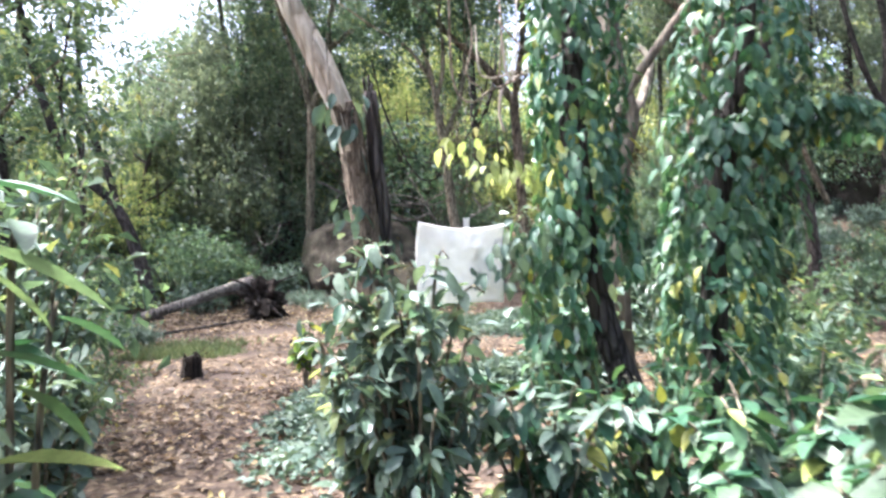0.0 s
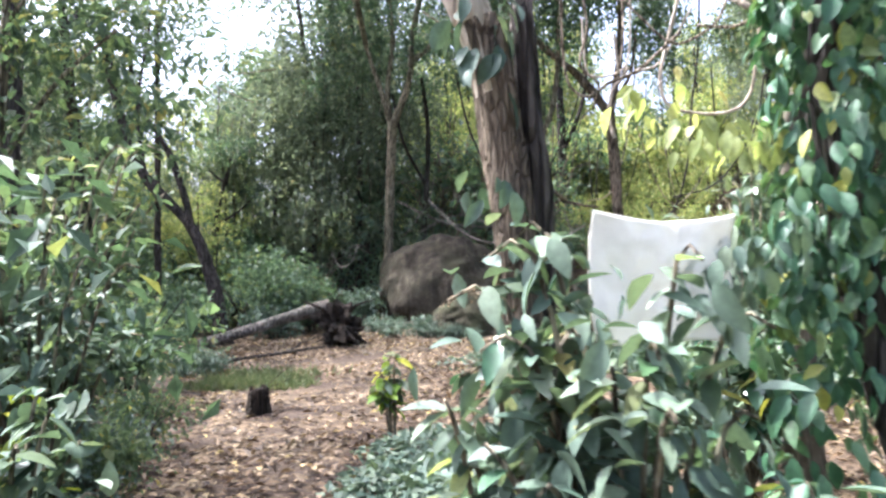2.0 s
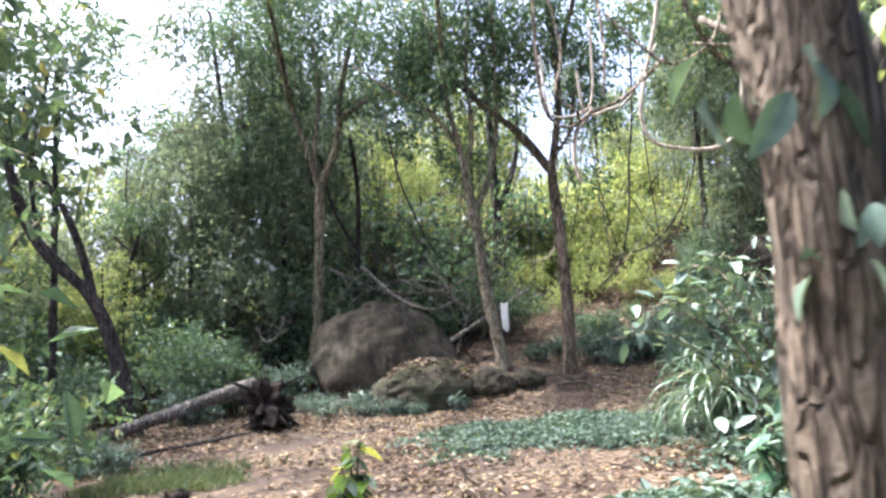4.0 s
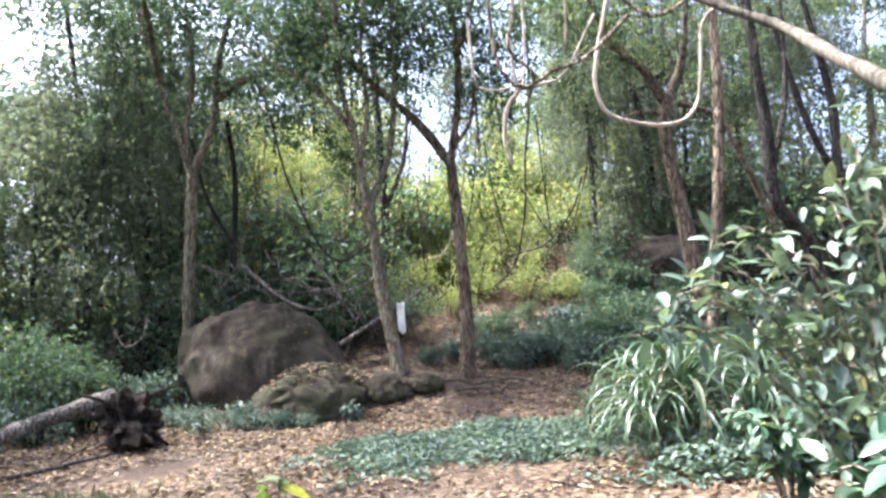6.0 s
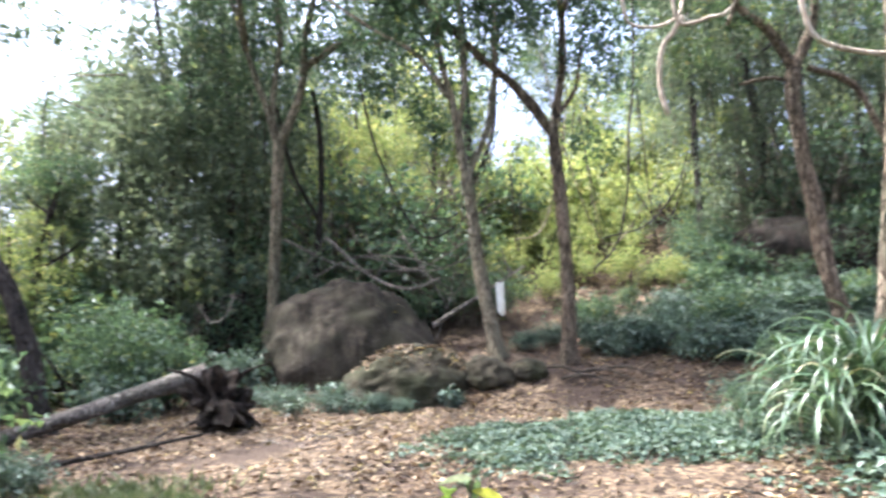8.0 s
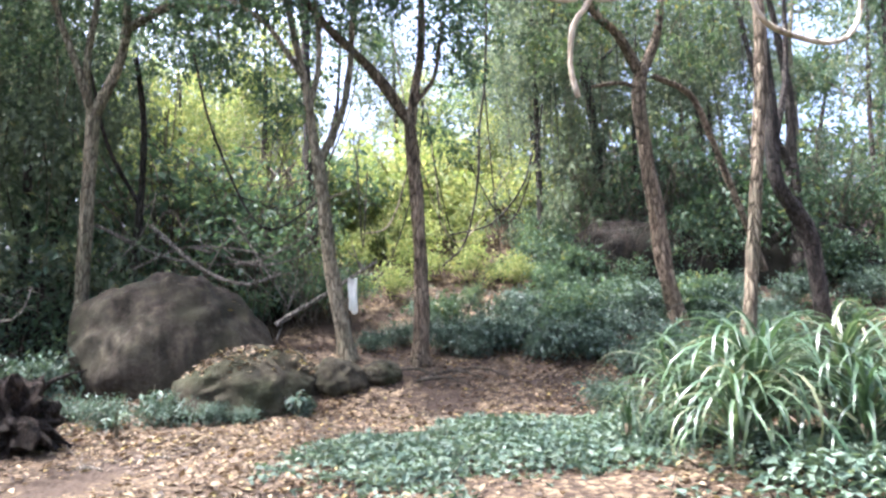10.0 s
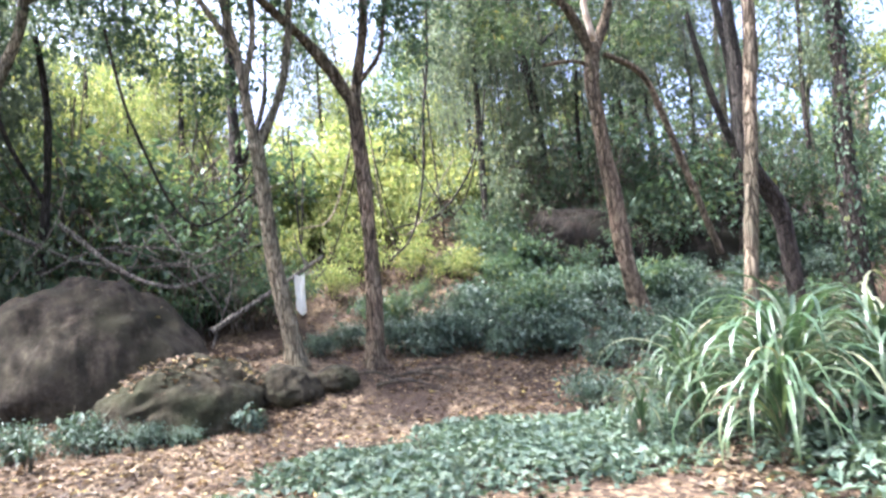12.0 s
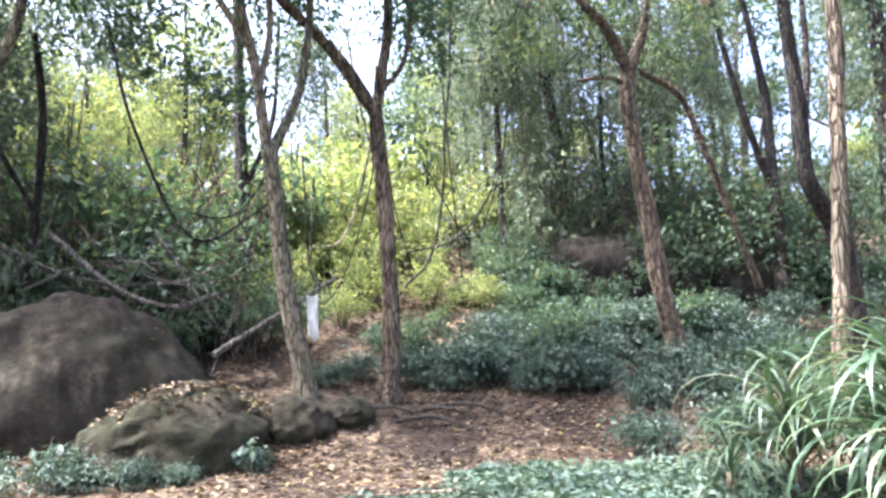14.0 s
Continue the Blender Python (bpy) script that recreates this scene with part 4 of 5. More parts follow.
fallen_stick("straight grey pole leaning behind the tree", [(-0.55, 19.0, 1.0), (0.32, 19.0, 1.51), (1.3, 19.1, 2.1)], 0.05, seed=1)
fallen_stick("bare grey dead branch over the boulder", [(-2.6, 20.6, 2.9), (-1.7, 20.2, 2.05), (-0.94, 20, 1.75), (-0.3, 20, 1.95)], 0.045, seed=2)
fallen_stick("bare grey dead branch over the boulder", [(-3.6, 21.5, 3.0), (-2.2, 21.8, 2.35), (-0.6, 22, 2.3), (0.6, 22, 2.9)], 0.04, seed=3)
fallen_stick("thin dead branch tangled on the rocks", [(-1.0, 22, 3.2), (-0.5, 21.6, 2.3), (0.0, 21.4, 1.4)], 0.035, seed=4)
fallen_stick("bare grey dead branch over the boulder", [(-2.9, 21.0, 2.1), (-2.0, 20.9, 2.5), (-1.0, 20.6, 2.45), (-0.3, 20.3, 2.2)], 0.025, BARK_DEAD, 31)
fallen_stick("thin bare twigs above the boulder", [(-1.6, 20.9, 2.0), (-1.2, 20.6, 2.7), (-0.7, 20.4, 3.2)], 0.018, BARK_DEAD, 32)
fallen_stick("thin bare twigs above the boulder", [(-3.4, 21.4, 2.0), (-2.7, 21.2, 2.9), (-2.5, 21.2, 3.6)], 0.02, BARK_DEAD, 33)
fallen_stick("curved pale dead branch beside the boulder", [(-5.2, 20.4, 1.6), (-4.9, 20.2, 1.2), (-4.6, 20.2, 1.35), (-4.45, 20.3, 1.8)], 0.022, BARK_DEAD, 34)
fallen_stick("thin bare twigs beside the boulder", [(-0.4, 20.0, 0.7), (-0.1, 20.0, 1.5), (0.0, 20.0, 2.0)], 0.02, BARK_DEAD, 35)
fallen_stick("bare grey dead branch across the rocks", [(-1.8, 22.0, 2.6), (-0.4, 21.5, 2.2), (0.9, 21.2, 2.6)], 0.03, BARK_DEAD, 36)
fallen_stick("thin dead branch lying on the leaves", [(-5.3, 13.3, land(-5.3, 13.3) + 0.03), (-4.6, 13.9, land(-4.6, 13.9) + 0.06), (-3.9, 14.6, land(-3.9, 14.6) + 0.1)], 0.035, BARK_DARK, 5)
fallen_stick("dry yellowish stick lying on the leaves", [(0.3, 13.6, land(0.3, 13.6) + 0.2), (-0.2, 14.6, land(-0.2, 14.6) + 0.1), (-0.5, 15.6, land(-0.5, 15.6) + 0.12)], 0.014, BARK_PALE, 6)
for i, (x, y, a) in enumerate([(1.2, 17.9, 0.1), (1.9, 17.9, -0.2), (2.4, 18.1, -0.5), (1.5, 17.5, -0.1)]):
    q = Vector((x, y, land(x, y) + 0.05))
    e = q + Vector((0.8 * math.cos(a), 0.8 * math.sin(a) - 0.3, 0))
    e.z = land(e.x, e.y) + 0.03
    fallen_stick("brown knotted root on the ground", [tuple(q), tuple((q + e) / 2 + Vector((0, 0, 0.1))), tuple(e)], 0.035, BARK_TWIG, 20 + i)

rng_sticks = np.random.default_rng(44)
for i in range(16):
    x, y, a, q = rng_sticks.uniform(-5, 1.5), rng_sticks.uniform(7.5, 17), rng_sticks.uniform(0, 6.28), rng_sticks.uniform(0.15, 0.4)
    fallen_stick("short dry stick lying on the leaves", [(x, y, land(x, y) + 0.03), (x + q * 0.5 * math.cos(a), y + q * 0.5 * math.sin(a), land(x, y) + 0.06), (x + q * math.cos(a + 0.2), y + q * math.sin(a + 0.2), land(x, y) + 0.035)], 0.012, BARK_DEAD if i % 2 else BARK_DARK, 50 + i)


def stump():
    base = at_ground(-3.15, 9.0)
    ob = thing("tree_stump", "small dark rotten stump in the leaves", "stump", at=base)
    limb("stem", ob, [(0, 0, -0.05), (0.0, 0, 0.1), (0.01, 0, 0.2), (0.0, 0.0, 0.26)], 0.125, 0.11, ROOT_WOOD, sides=16, step=0.03, rough=0.35, flare=0.35, seed=3)
    for i, (x, y, h) in enumerate([(0.08, 0.02, 0.31), (-0.07, 0.03, 0.29), (0.0, -0.08, 0.27), (0.03, 0.08, 0.3)]):
        limb("splinter", ob, [(x, y, 0.12), (x * 1.05, y, 0.22), (x, y, h)], 0.04, 0.012, ROOT_WOOD, sides=6, seed=i)


stump()

# ---- the cloths ----


def hung_cloth(label, at, w, h, bow, seed, twist=0, sag=0.0):
    nx, ny = 30, 30
    V, T = [], []
    for j in range(ny + 1):
        for i in range(nx + 1):
            u, v = i / nx, j / ny
            x = (u - 0.02 * math.sin(v * 5)) * w
            y = bow * math.sin(u * math.pi) * v + 0.03 * noise.noise((u * 3 + seed, v * 2.2, 0)) + 0.008 * noise.noise((u * 12, v * 9, seed))
            y += 0.018 * abs(noise.noise(((u + v) * 3.2, seed, 1.0)))
            z = -v * h * (1 + 0.06 * math.sin(u * 4 + seed)) - 0.03 * math.sin(u * math.pi)
            V.append((x, y, z))
    for j in range(ny):
        for i in range(nx):
            a = j * (nx + 1) + i
            T += [(a, a + 1, a + nx + 2), (a, a + nx + 2, a + nx + 1)]
    me = mesh_of("hanging_cloth", V, T, CLOTH, True)
    ob = tagged(new("hanging_cloth", me), label, "cloth")
    ob.matrix_world = pose(*at, 0, sag, twist)
    s = ob.modifiers.new("thickness", "SOLIDIFY")
    s.thickness = 0.004
    return ob


hung_cloth("white crumpled plastic sheet hung from a branch", (-0.12, 3.67, 1.54), 0.43, 0.4, 0.05, 2.0, 0, 3.5)
hung_cloth("small white sheet hung on the tree", (0.52, 18.05, 1.76), 0.15, 0.56, 0.02, 5.0)

# ---- plants near the path ----


def leaf_mesh(name, L, ratio, mat, seed, fold=0.2, droop=0.15):
    rng = np.random.default_rng(seed)
    v, t = leaf_arrays(rng, [(0, 0, 0)], [(1, 0, 0.1)], [(0, 0, 1)], [L], ratio, fold, droop, True)
    return mesh_of(name, v, t, mat, True)


def leafy_shrub(name, label, at, height, radius, count, L, mats, seed, stems=7, ratio=0.45, reach=None, arms=(), single=300):
    """A shrub of arching stems whose large leaves are parts of their own."""
    rng = np.random.default_rng(seed)
    ob = thing(name, label, "shrub", at=at)
    kinds = [leaf_mesh("leaf", L * f, ratio, mats[i % len(mats)], seed + i) for i, f in enumerate((0.75, 0.9, 1.0, 1.1, 1.3))]
    lines, twigs = [], []
    for s in range(stems):
        a = 2 * math.pi * s / stems + rng.uniform(-0.3, 0.3)
        r, h = radius * rng.uniform(0.35, 1.0), height * rng.uniform(0.6, 1.0)
        dx, dy = math.cos(a) * r, math.sin(a) * r
        if reach:
            dx, dy = dx + reach[0] * rng.uniform(0.2, 1), dy + reach[1] * rng.uniform(0.2, 1)
        pts = [(0.03 * math.cos(a), 0.03 * math.sin(a), -0.03), (dx * 0.35, dy * 0.35, h * 0.5), (dx * 0.75, dy * 0.75, h * 0.88), (dx, dy, h * (1.0 if s % 2 else 0.9))]
        twigs.append(limb("stem", ob, pts, 0.011, 0.005, BARK_GREY, sides=5, seed=s))
        lines.append(curve_points(pts, 0.03)[0])
    for s, tip in enumerate(arms):
        x, y, z = tip[0] - at[0], tip[1] - at[1], tip[2] - at[2]
        pts = [(0, 0, -0.03), (x * 0.3, y * 0.3, z * 0.62), (x * 0.68, y * 0.68, z * 1.0), (x, y, z)]
        twigs.append(limb("stem", ob, pts, 0.01, 0.004, BARK_GREY, sides=5, seed=s + 50))
        lines.append(curve_points(pts, 0.03)[0])
    stems = len(lines)
    for i in range(min(count, single)):
        line = lines[i % stems]
        f = rng.uniform(0.3, 1.0) ** 0.6
        q = line[min(len(line) - 1, int(f * (len(line) - 1)))]
        m = Matrix.Translation(q) @ pose(0, 0, 0, rng.normal() * 16, rng.uniform(-8, 58), rng.uniform(0, 360))
        part("leaf", kinds[int(rng.integers(0, 5))], twigs[i % stems], at=m)
    if count > single:
        n = count - single
        P = []
        for i in range(n):
            line = lines[i % stems]
            P.append(tuple(line[int(rng.uniform(0.15, 1.0) ** 0.8 * (len(line) - 1))] + Vector(rng.normal(size=3) * 0.05)))
        D = rng.normal(size=(n, 3)) - np.array([0, 0, 0.45])
        N = np.array([0, 0, 1.0]) + rng.normal(size=(n, 3)) * 0.4
        v, t = leaf_arrays(rng, P, D, N, L * rng.uniform(0.6, 1.2, n), ratio, 0.2, 0.2, True)
        tagged(part("foliage", mesh_of("foliage", v, t, mats[0], True), ob), kind="stuff")
    return ob


leafy_shrub("shrub", "broad-leaved green shrub beside the path", at_ground(-0.12, 3.0), 1.36, 0.38, 1250, 0.105, [LEAF_TEAL, LEAF_MID, LEAF_IVY, LEAF_GLOSSY, LEAF_MID], 71, 16, 0.44, arms=[(-0.36, 3.08, 1.44), (-0.42, 3.0, 1.4), (-0.52, 3.02, 1.3), (-0.3, 3.1, 1.38), (-0.44, 2.9, 1.2), (-0.28, 2.8, 1.22), (0.02, 2.9, 1.38), (0.16, 2.9, 1.24), (-0.1, 2.75, 1.2), (-0.38, 2.95, 1.1), (-0.5, 3.05, 1.12)])
leafy_shrub("shrub", "low green shrub at the foot of the ivy", at_ground(0.42, 3.2), 0.95, 0.45, 380, 0.12, [LEAF_TEAL, LEAF_IVY], 79, 12)
leafy_shrub("shrub", "sunlit glossy shrub under the pale tree", at_ground(1.32, 6.7), 1.45, 0.5, 1000, 0.115, [LEAF_GLOSSY, LEAF_TEAL, LEAF_GLOSSY], 72, 8, 0.42, arms=[(0.2, 7.1, 1.18), (0.34, 7.12, 1.3), (0.42, 7.05, 1.36), (0.85, 7.1, 1.3), (1.2, 7.0, 1.3), (1.5, 6.9, 1.4), (0.5, 7.15, 1.45), (0.76, 7.19, 1.64), (0.62, 7.1, 1.56), (1.0, 7.1, 1.5), (1.25, 7.04, 1.87), (1.38, 7.0, 2.05), (1.15, 7.0, 1.75), (1.45, 6.9, 1.8)])
leafy_shrub("shrub", "glossy broad-leaved shrub beside the path", at_ground(1.0, 6.05), 1.2, 0.5, 460, 0.15, [LEAF_GLOSSY, LEAF_IVY, LEAF_MID], 78, 14, 0.42)
leafy_shrub("sapling", "small sapling with yellow-green upper leaves", at_ground(-1.5, 7.9), 0.84, 0.2, 84, 0.15, [LEAF_MID, LEAF_YELLOW, LEAF_MID, LEAF_TEAL, LEAF_YELLOW], 73, 7)
leafy_shrub("shrub", "low broad-leaved shrub at the path's edge", at_ground(1.15, 2.5), 0.95, 0.5, 380, 0.14, [LEAF_IVY, LEAF_TEAL], 74, 12)
leafy_shrub("shrub", "low broad-leaved shrub at the path's edge", at_ground(2.0, 8.6), 0.8, 0.6, 280, 0.13, [LEAF_TEAL, LEAF_IVY], 75, 9)
leafy_shrub("shrub", "tall leafy green shrub at the path's edge", at_ground(-2.5, 4.35), 1.9, 0.5, 1700, 0.085, [LEAF_TEAL, LEAF_MID, LEAF_TEAL], 76, 30)
leafy_shrub("shrub", "tall leafy green shrub at the path's edge", at_ground(-3.0, 5.1), 2.7, 0.8, 1700, 0.09, [LEAF_MID, LEAF_TEAL, LEAF_BRIGHT], 80, 30)
leafy_shrub("shrub", "broad-leaved shrub at the start of the path", at_ground(1.02, 1.5), 1.42, 0.34, 260, 0.15, [LEAF_IVY, LEAF_MID, LEAF_TEAL], 87, 10, 0.5)
leafy_shrub("shrub", "low dark shrub among the ivy trunks", at_ground(0.95, 3.45), 0.9, 0.5, 520, 0.095, [LEAF_IVY, LEAF_MID, LEAF_TEAL], 89, 16, single=140)
leafy_shrub("shrub", "low dark shrub among the ivy trunks", at_ground(1.75, 3.5), 1.0, 0.55, 560, 0.095, [LEAF_IVY, LEAF_TEAL, LEAF_MID], 90, 16, single=140)
leafy_shrub("shrub", "leafy young shrub before the rough tree", at_ground(-0.38, 3.14), 1.4, 0.2, 520, 0.092, [LEAF_TEAL, LEAF_MID, LEAF_GLOSSY, LEAF_BRIGHT, LEAF_TEAL], 91, 11, 0.46, single=260)
leafy_shrub("sprig", "yellow-green sprig among the path's shrubs", at_ground(-2.3, 4.1), 1.2, 0.22, 60, 0.13, [LEAF_YELLOW, LEAF_BRIGHT], 88, 5)
leafy_shrub("sprig", "small pale green sprig before the boulder", at_ground(-2.5, 17.4), 0.62, 0.32, 70, 0.12, [LEAF_TEAL, LEAF_BANK], 84, 6)
leafy_shrub("sprig", "small green sprig beside the flat stone", at_ground(-0.55, 16.75), 0.4, 0.25, 50, 0.11, [LEAF_TEAL, LEAF_BANK], 85, 5)
leafy_shrub("sprig", "small green sprig among fallen leaves", at_ground(-2.9, 16.2), 0.38, 0.28, 50, 0.1, [LEAF_TEAL, LEAF_BANK], 86, 5)
leafy_shrub("sapling", "slim sapling with long pointed leaves", at_ground(-0.86, 1.36), 2.05, 0.24, 70, 0.2, [LEAF_MID, LEAF_IVY], 83, 6, 0.3)
leafy_shrub("shrub", "low green shrub at the path's edge", at_ground(-1.92, 3.4), 1.25, 0.42, 700, 0.11, [LEAF_TEAL, LEAF_MID], 77, 14)


def strap_leaf(seed):
    """One long arching strap, creased along its middle."""
    rng = np.random.default_rng(seed)
    L, rise, k = rng.uniform(0.9, 1.4), rng.uniform(0.8, 1.4), 10
    V, T = [], []
    x = z = 0.0
    a = rise
    for i in range(k + 1):
        f = i / k
        w = 0.018 * (0.5 + 1.1 * f) if f < 0.35 else 0.016 * (1 - ((f - 0.35) / 0.65) ** 2.5) + 0.001
        V += [(x, -w, z + w * 0.45), (x, 0, z), (x, w, z + w * 0.45)]
        x += math.cos(a) * L / k
        z += math.sin(a) * L / k
        a -= (0.16 + 0.34 * f) * (1.45 - 0.35 * rise) * rng.uniform(0.85, 1.15)
    for i in range(k):
        b = i * 3
        for s in (0, 1):
            T += [(b + s, b + s + 3, b + s + 4), (b + s, b + s + 4, b + s + 1)]
    return mesh_of("leaf", V, T, LEAF_STRAP, True)


STRAPS = [strap_leaf(200 + i) for i in range(12)]


def strap_plant(at, size, count, seed):
    rng = np.random.default_rng(seed)
    ob = thing("strap_leaved_plant", "clump of long arching strap-shaped green leaves", "plant", "strap-leaved plants", at=at)
    limb("stem", ob, [(0, 0, -0.05), (0.01, 0, 0.2 * size), (0, 0.01, 0.42 * size)], 0.05, 0.035, BARK_PALE, sides=8, seed=seed)
    for i in range(count):
        f = i / count
        m = pose(0, 0, (0.12 + 0.3 * f) * size, rng.normal() * 8, 8 - 42 * f + rng.normal() * 8, i * 137.5 + rng.normal() * 10) @ Matrix.Scale(size * rng.uniform(0.8, 1.1), 4)
        part("leaf", STRAPS[int(rng.integers(0, 12))], ob, at=m)


for i, (x, y, s, n) in enumerate([(2.8, 11.5, 1.25, 112), (2.75, 12.5, 1.05, 88), (2.15, 12.6, 0.62, 44), (3.6, 11.2, 1.25, 100), (3.3, 12.1, 1.1, 70), (4.5, 11.7, 1.15, 54), (2.3, 11.2, 0.95, 74), (3.2, 10.7, 0.9, 60)]):
    strap_plant(at_ground(x, y), s, n, 300 + i)

# ---- the wood around ----


def forest_tree_model(seed, height, leaf, bark, leaves=2900, size=0.185, low=0.4):
    rng = np.random.default_rng(seed)
    r = 0.07 + height * 0.009
    lean = rng.normal(size=2) * 0.6
    top = (lean[0], lean[1], height * 0.9)
    trunk = [(0, 0, -0.3), (lean[0] * 0.2 + rng.normal() * 0.12, lean[1] * 0.2, height * 0.28), (lean[0] * 0.6 + rng.normal() * 0.2, lean[1] * 0.5, height * 0.58), top]
    ob = thing("forest_tree", "slender woodland tree with a ragged green crown", "tree", "trees of the wood")
    limb("trunk", ob, trunk, r, r * 0.35, bark, sides=8, step=0.5, flare=0.4, seed=seed)
    blobs = [(top[0], top[1], height * 0.92, height * 0.15, height * 0.15, height * 0.1)]
    for i in range(5):
        a, f = rng.uniform(0, 6.28), rng.uniform(low, 0.8)
        q = Vector(trunk[1]).lerp(Vector(top), (f - 0.28) / 0.62 if f > 0.28 else 0)
        e = q + Vector((math.cos(a) * height * 0.2, math.sin(a) * height * 0.2, height * rng.uniform(0.08, 0.18)))
        limb("limb", ob, [tuple(q), tuple(q.lerp(e, 0.5) + Vector((0, 0, -0.15))), tuple(e)], r * 0.45, r * 0.15, bark, sides=6, step=0.4, seed=seed + i)
        blobs.append((e.x, e.y, e.z, height * rng.uniform(0.1, 0.15), height * rng.uniform(0.1, 0.15), height * rng.uniform(0.06, 0.1)))
    v, t = crown_arrays(rng, blobs, leaves, size, clump=14)
    part("crown", mesh_of("crown", v, t, leaf), ob)
    return ob


def draped_tree_model(seed, height, radius, leaf, size=0.16, leaves=5200):
    """A tree smothered in creepers, with ragged masses of leaves down to the ground."""
    rng = np.random.default_rng(seed)
    ob = thing("creeper_draped_tree", "tree smothered in ragged hanging creepers", "tree", "creeper-draped trees")
    limb("trunk", ob, [(0, 0, -0.3), (rng.normal() * 0.2, 0.1, height * 0.4), (rng.normal() * 0.3, 0, height * 0.9)], 0.09, 0.04, BARK_DARK, sides=8, step=0.5, seed=seed)
    blobs, strands = [], []
    for i in range(20):
        a, f = rng.uniform(0, 6.28), rng.uniform(0.1, 1.0)
        q = radius * rng.uniform(0.2, 1.0)
        r = rng.uniform(0.45, 0.95)
        blobs.append((math.cos(a) * q, math.sin(a) * q, f * height, r, r, r * rng.uniform(0.7, 1.5)))
    for i in range(int(22 * radius)):
        a, q = rng.uniform(0, 6.28), radius * rng.uniform(0.4, 1.15)
        top = height * rng.uniform(0.4, 1.0)
        strands.append((math.cos(a) * q, math.sin(a) * q, top, max(0.1, top - rng.uniform(0.1, 0.45) * height)))
    v, t = strand_arrays(rng, strands, 14, size * 0.8)
    v2, t2 = crown_arrays(rng, blobs, leaves, size, clump=14, hang=0.5)
    v2[:, 2] = np.maximum(v2[:, 2], 0.02)
    part("creepers", mesh_of("creepers", *joined([(v, t), (v2, t2)]), leaf), ob)
    for i in range(3):
        x, y, top, bot = strands[i * 3]
        limb("creeper_stem", ob, [(x, y, top), (x + rng.normal() * 0.5, y, (top + bot) / 2), (x + rng.normal() * 0.9, y, bot)], 0.02, 0.012, BARK_GREY, sides=5, step=0.4, seed=i)
    return ob


def brush_model(seed, r, h, label):
    """A dark tangle of twigs with few leaves."""
    rng = np.random.default_rng(seed)
    ob = thing("brushwood", label, "thicket", "brushwood on the bank")
    arr = []
    for i in range(55):
        a, b = rng.uniform(0, 6.28), rng.uniform(0, 6.28)
        p = Vector((math.cos(a) * r * rng.uniform(0, 0.7), math.sin(a) * r * rng.uniform(0, 0.7), -0.05))
        e = p + Vector((math.cos(b) * r * 0.7, math.sin(b) * r * 0.7, h * rng.uniform(0.3, 1.1)))
        mid = (p + e) / 2 + Vector((0, 0, h * rng.uniform(0.1, 0.45))) + Vector(rng.normal(size=3) * 0.12)
        arr.append(tube_arrays([tuple(p), tuple(mid), tuple(e)], 0.014, 0.005, 4, 0.25, 0.1, 0.0, i))
    tagged(part("tangle", mesh_of("tangle", *joined(arr), BARK_TWIG, True), ob), kind="stuff")
    blobs = [(rng.normal() * r * 0.4, rng.normal() * r * 0.4, h * rng.uniform(0.2, 0.7), r * 0.5, r * 0.5, h * 0.3) for i in range(5)]
    v, t = crown_arrays(rng, blobs, 1900, 0.11, 0.5, clump=8)
    v[:, 2] = np.maximum(v[:, 2], 0.01)
    part("foliage", mesh_of("foliage", v, t, LEAF_DARK), ob)
    return ob


def bush_model(seed, r, h, leaf, leaves, size, label):
    rng = np.random.default_rng(seed)
    ob = thing("bush", label, "bush", "bushes of the undergrowth")
    for i in range(6):
        a = rng.uniform(0, 6.28)
        limb("stem", ob, [(0.05 * math.cos(a), 0.05 * math.sin(a), -0.1), (math.cos(a) * r * 0.3, math.sin(a) * r * 0.3, h * 0.45), (math.cos(a) * r * 0.7, math.sin(a) * r * 0.7, h * 0.85)], 0.018, 0.006, BARK_DARK, sides=5, step=0.2, seed=i)
    blobs = [(rng.normal() * r * 0.4, rng.normal() * r * 0.4, h * rng.uniform(0.35, 0.75), r * rng.uniform(0.4, 0.65), r * rng.uniform(0.4, 0.65), h * rng.uniform(0.22, 0.35)) for i in range(6)]
    v, t = crown_arrays(rng, blobs, leaves, size, 0.5, clump=9)
    v[:, 2] = np.maximum(v[:, 2], 0.01)
    part("foliage", mesh_of("foliage", v, t, leaf), ob)
    return ob


TREES = [forest_tree_model(401, 11, LEAF_MID, BARK_DARK), forest_tree_model(402, 9, LEAF_DARK, BARK_GREY), forest_tree_model(403, 13, LEAF_MID, BARK_DARK, 3700), forest_tree_model(404, 8, LEAF_BRIGHT, BARK_GREY, 3200, 0.16, 0.25), forest_tree_model(405, 7, LEAF_DARK, BARK_DARK, 3000, 0.14, 0.2)]
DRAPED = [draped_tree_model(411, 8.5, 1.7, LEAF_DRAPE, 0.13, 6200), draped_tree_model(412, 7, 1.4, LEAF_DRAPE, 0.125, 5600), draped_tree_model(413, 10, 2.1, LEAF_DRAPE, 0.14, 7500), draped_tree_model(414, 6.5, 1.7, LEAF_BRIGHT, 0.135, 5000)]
BRUSH = [brush_model(431, 1.2, 1.6, "dark tangle of bare twigs and creepers"), brush_model(432, 1.5, 2.1, "tall dark tangle of twigs and leaves")]
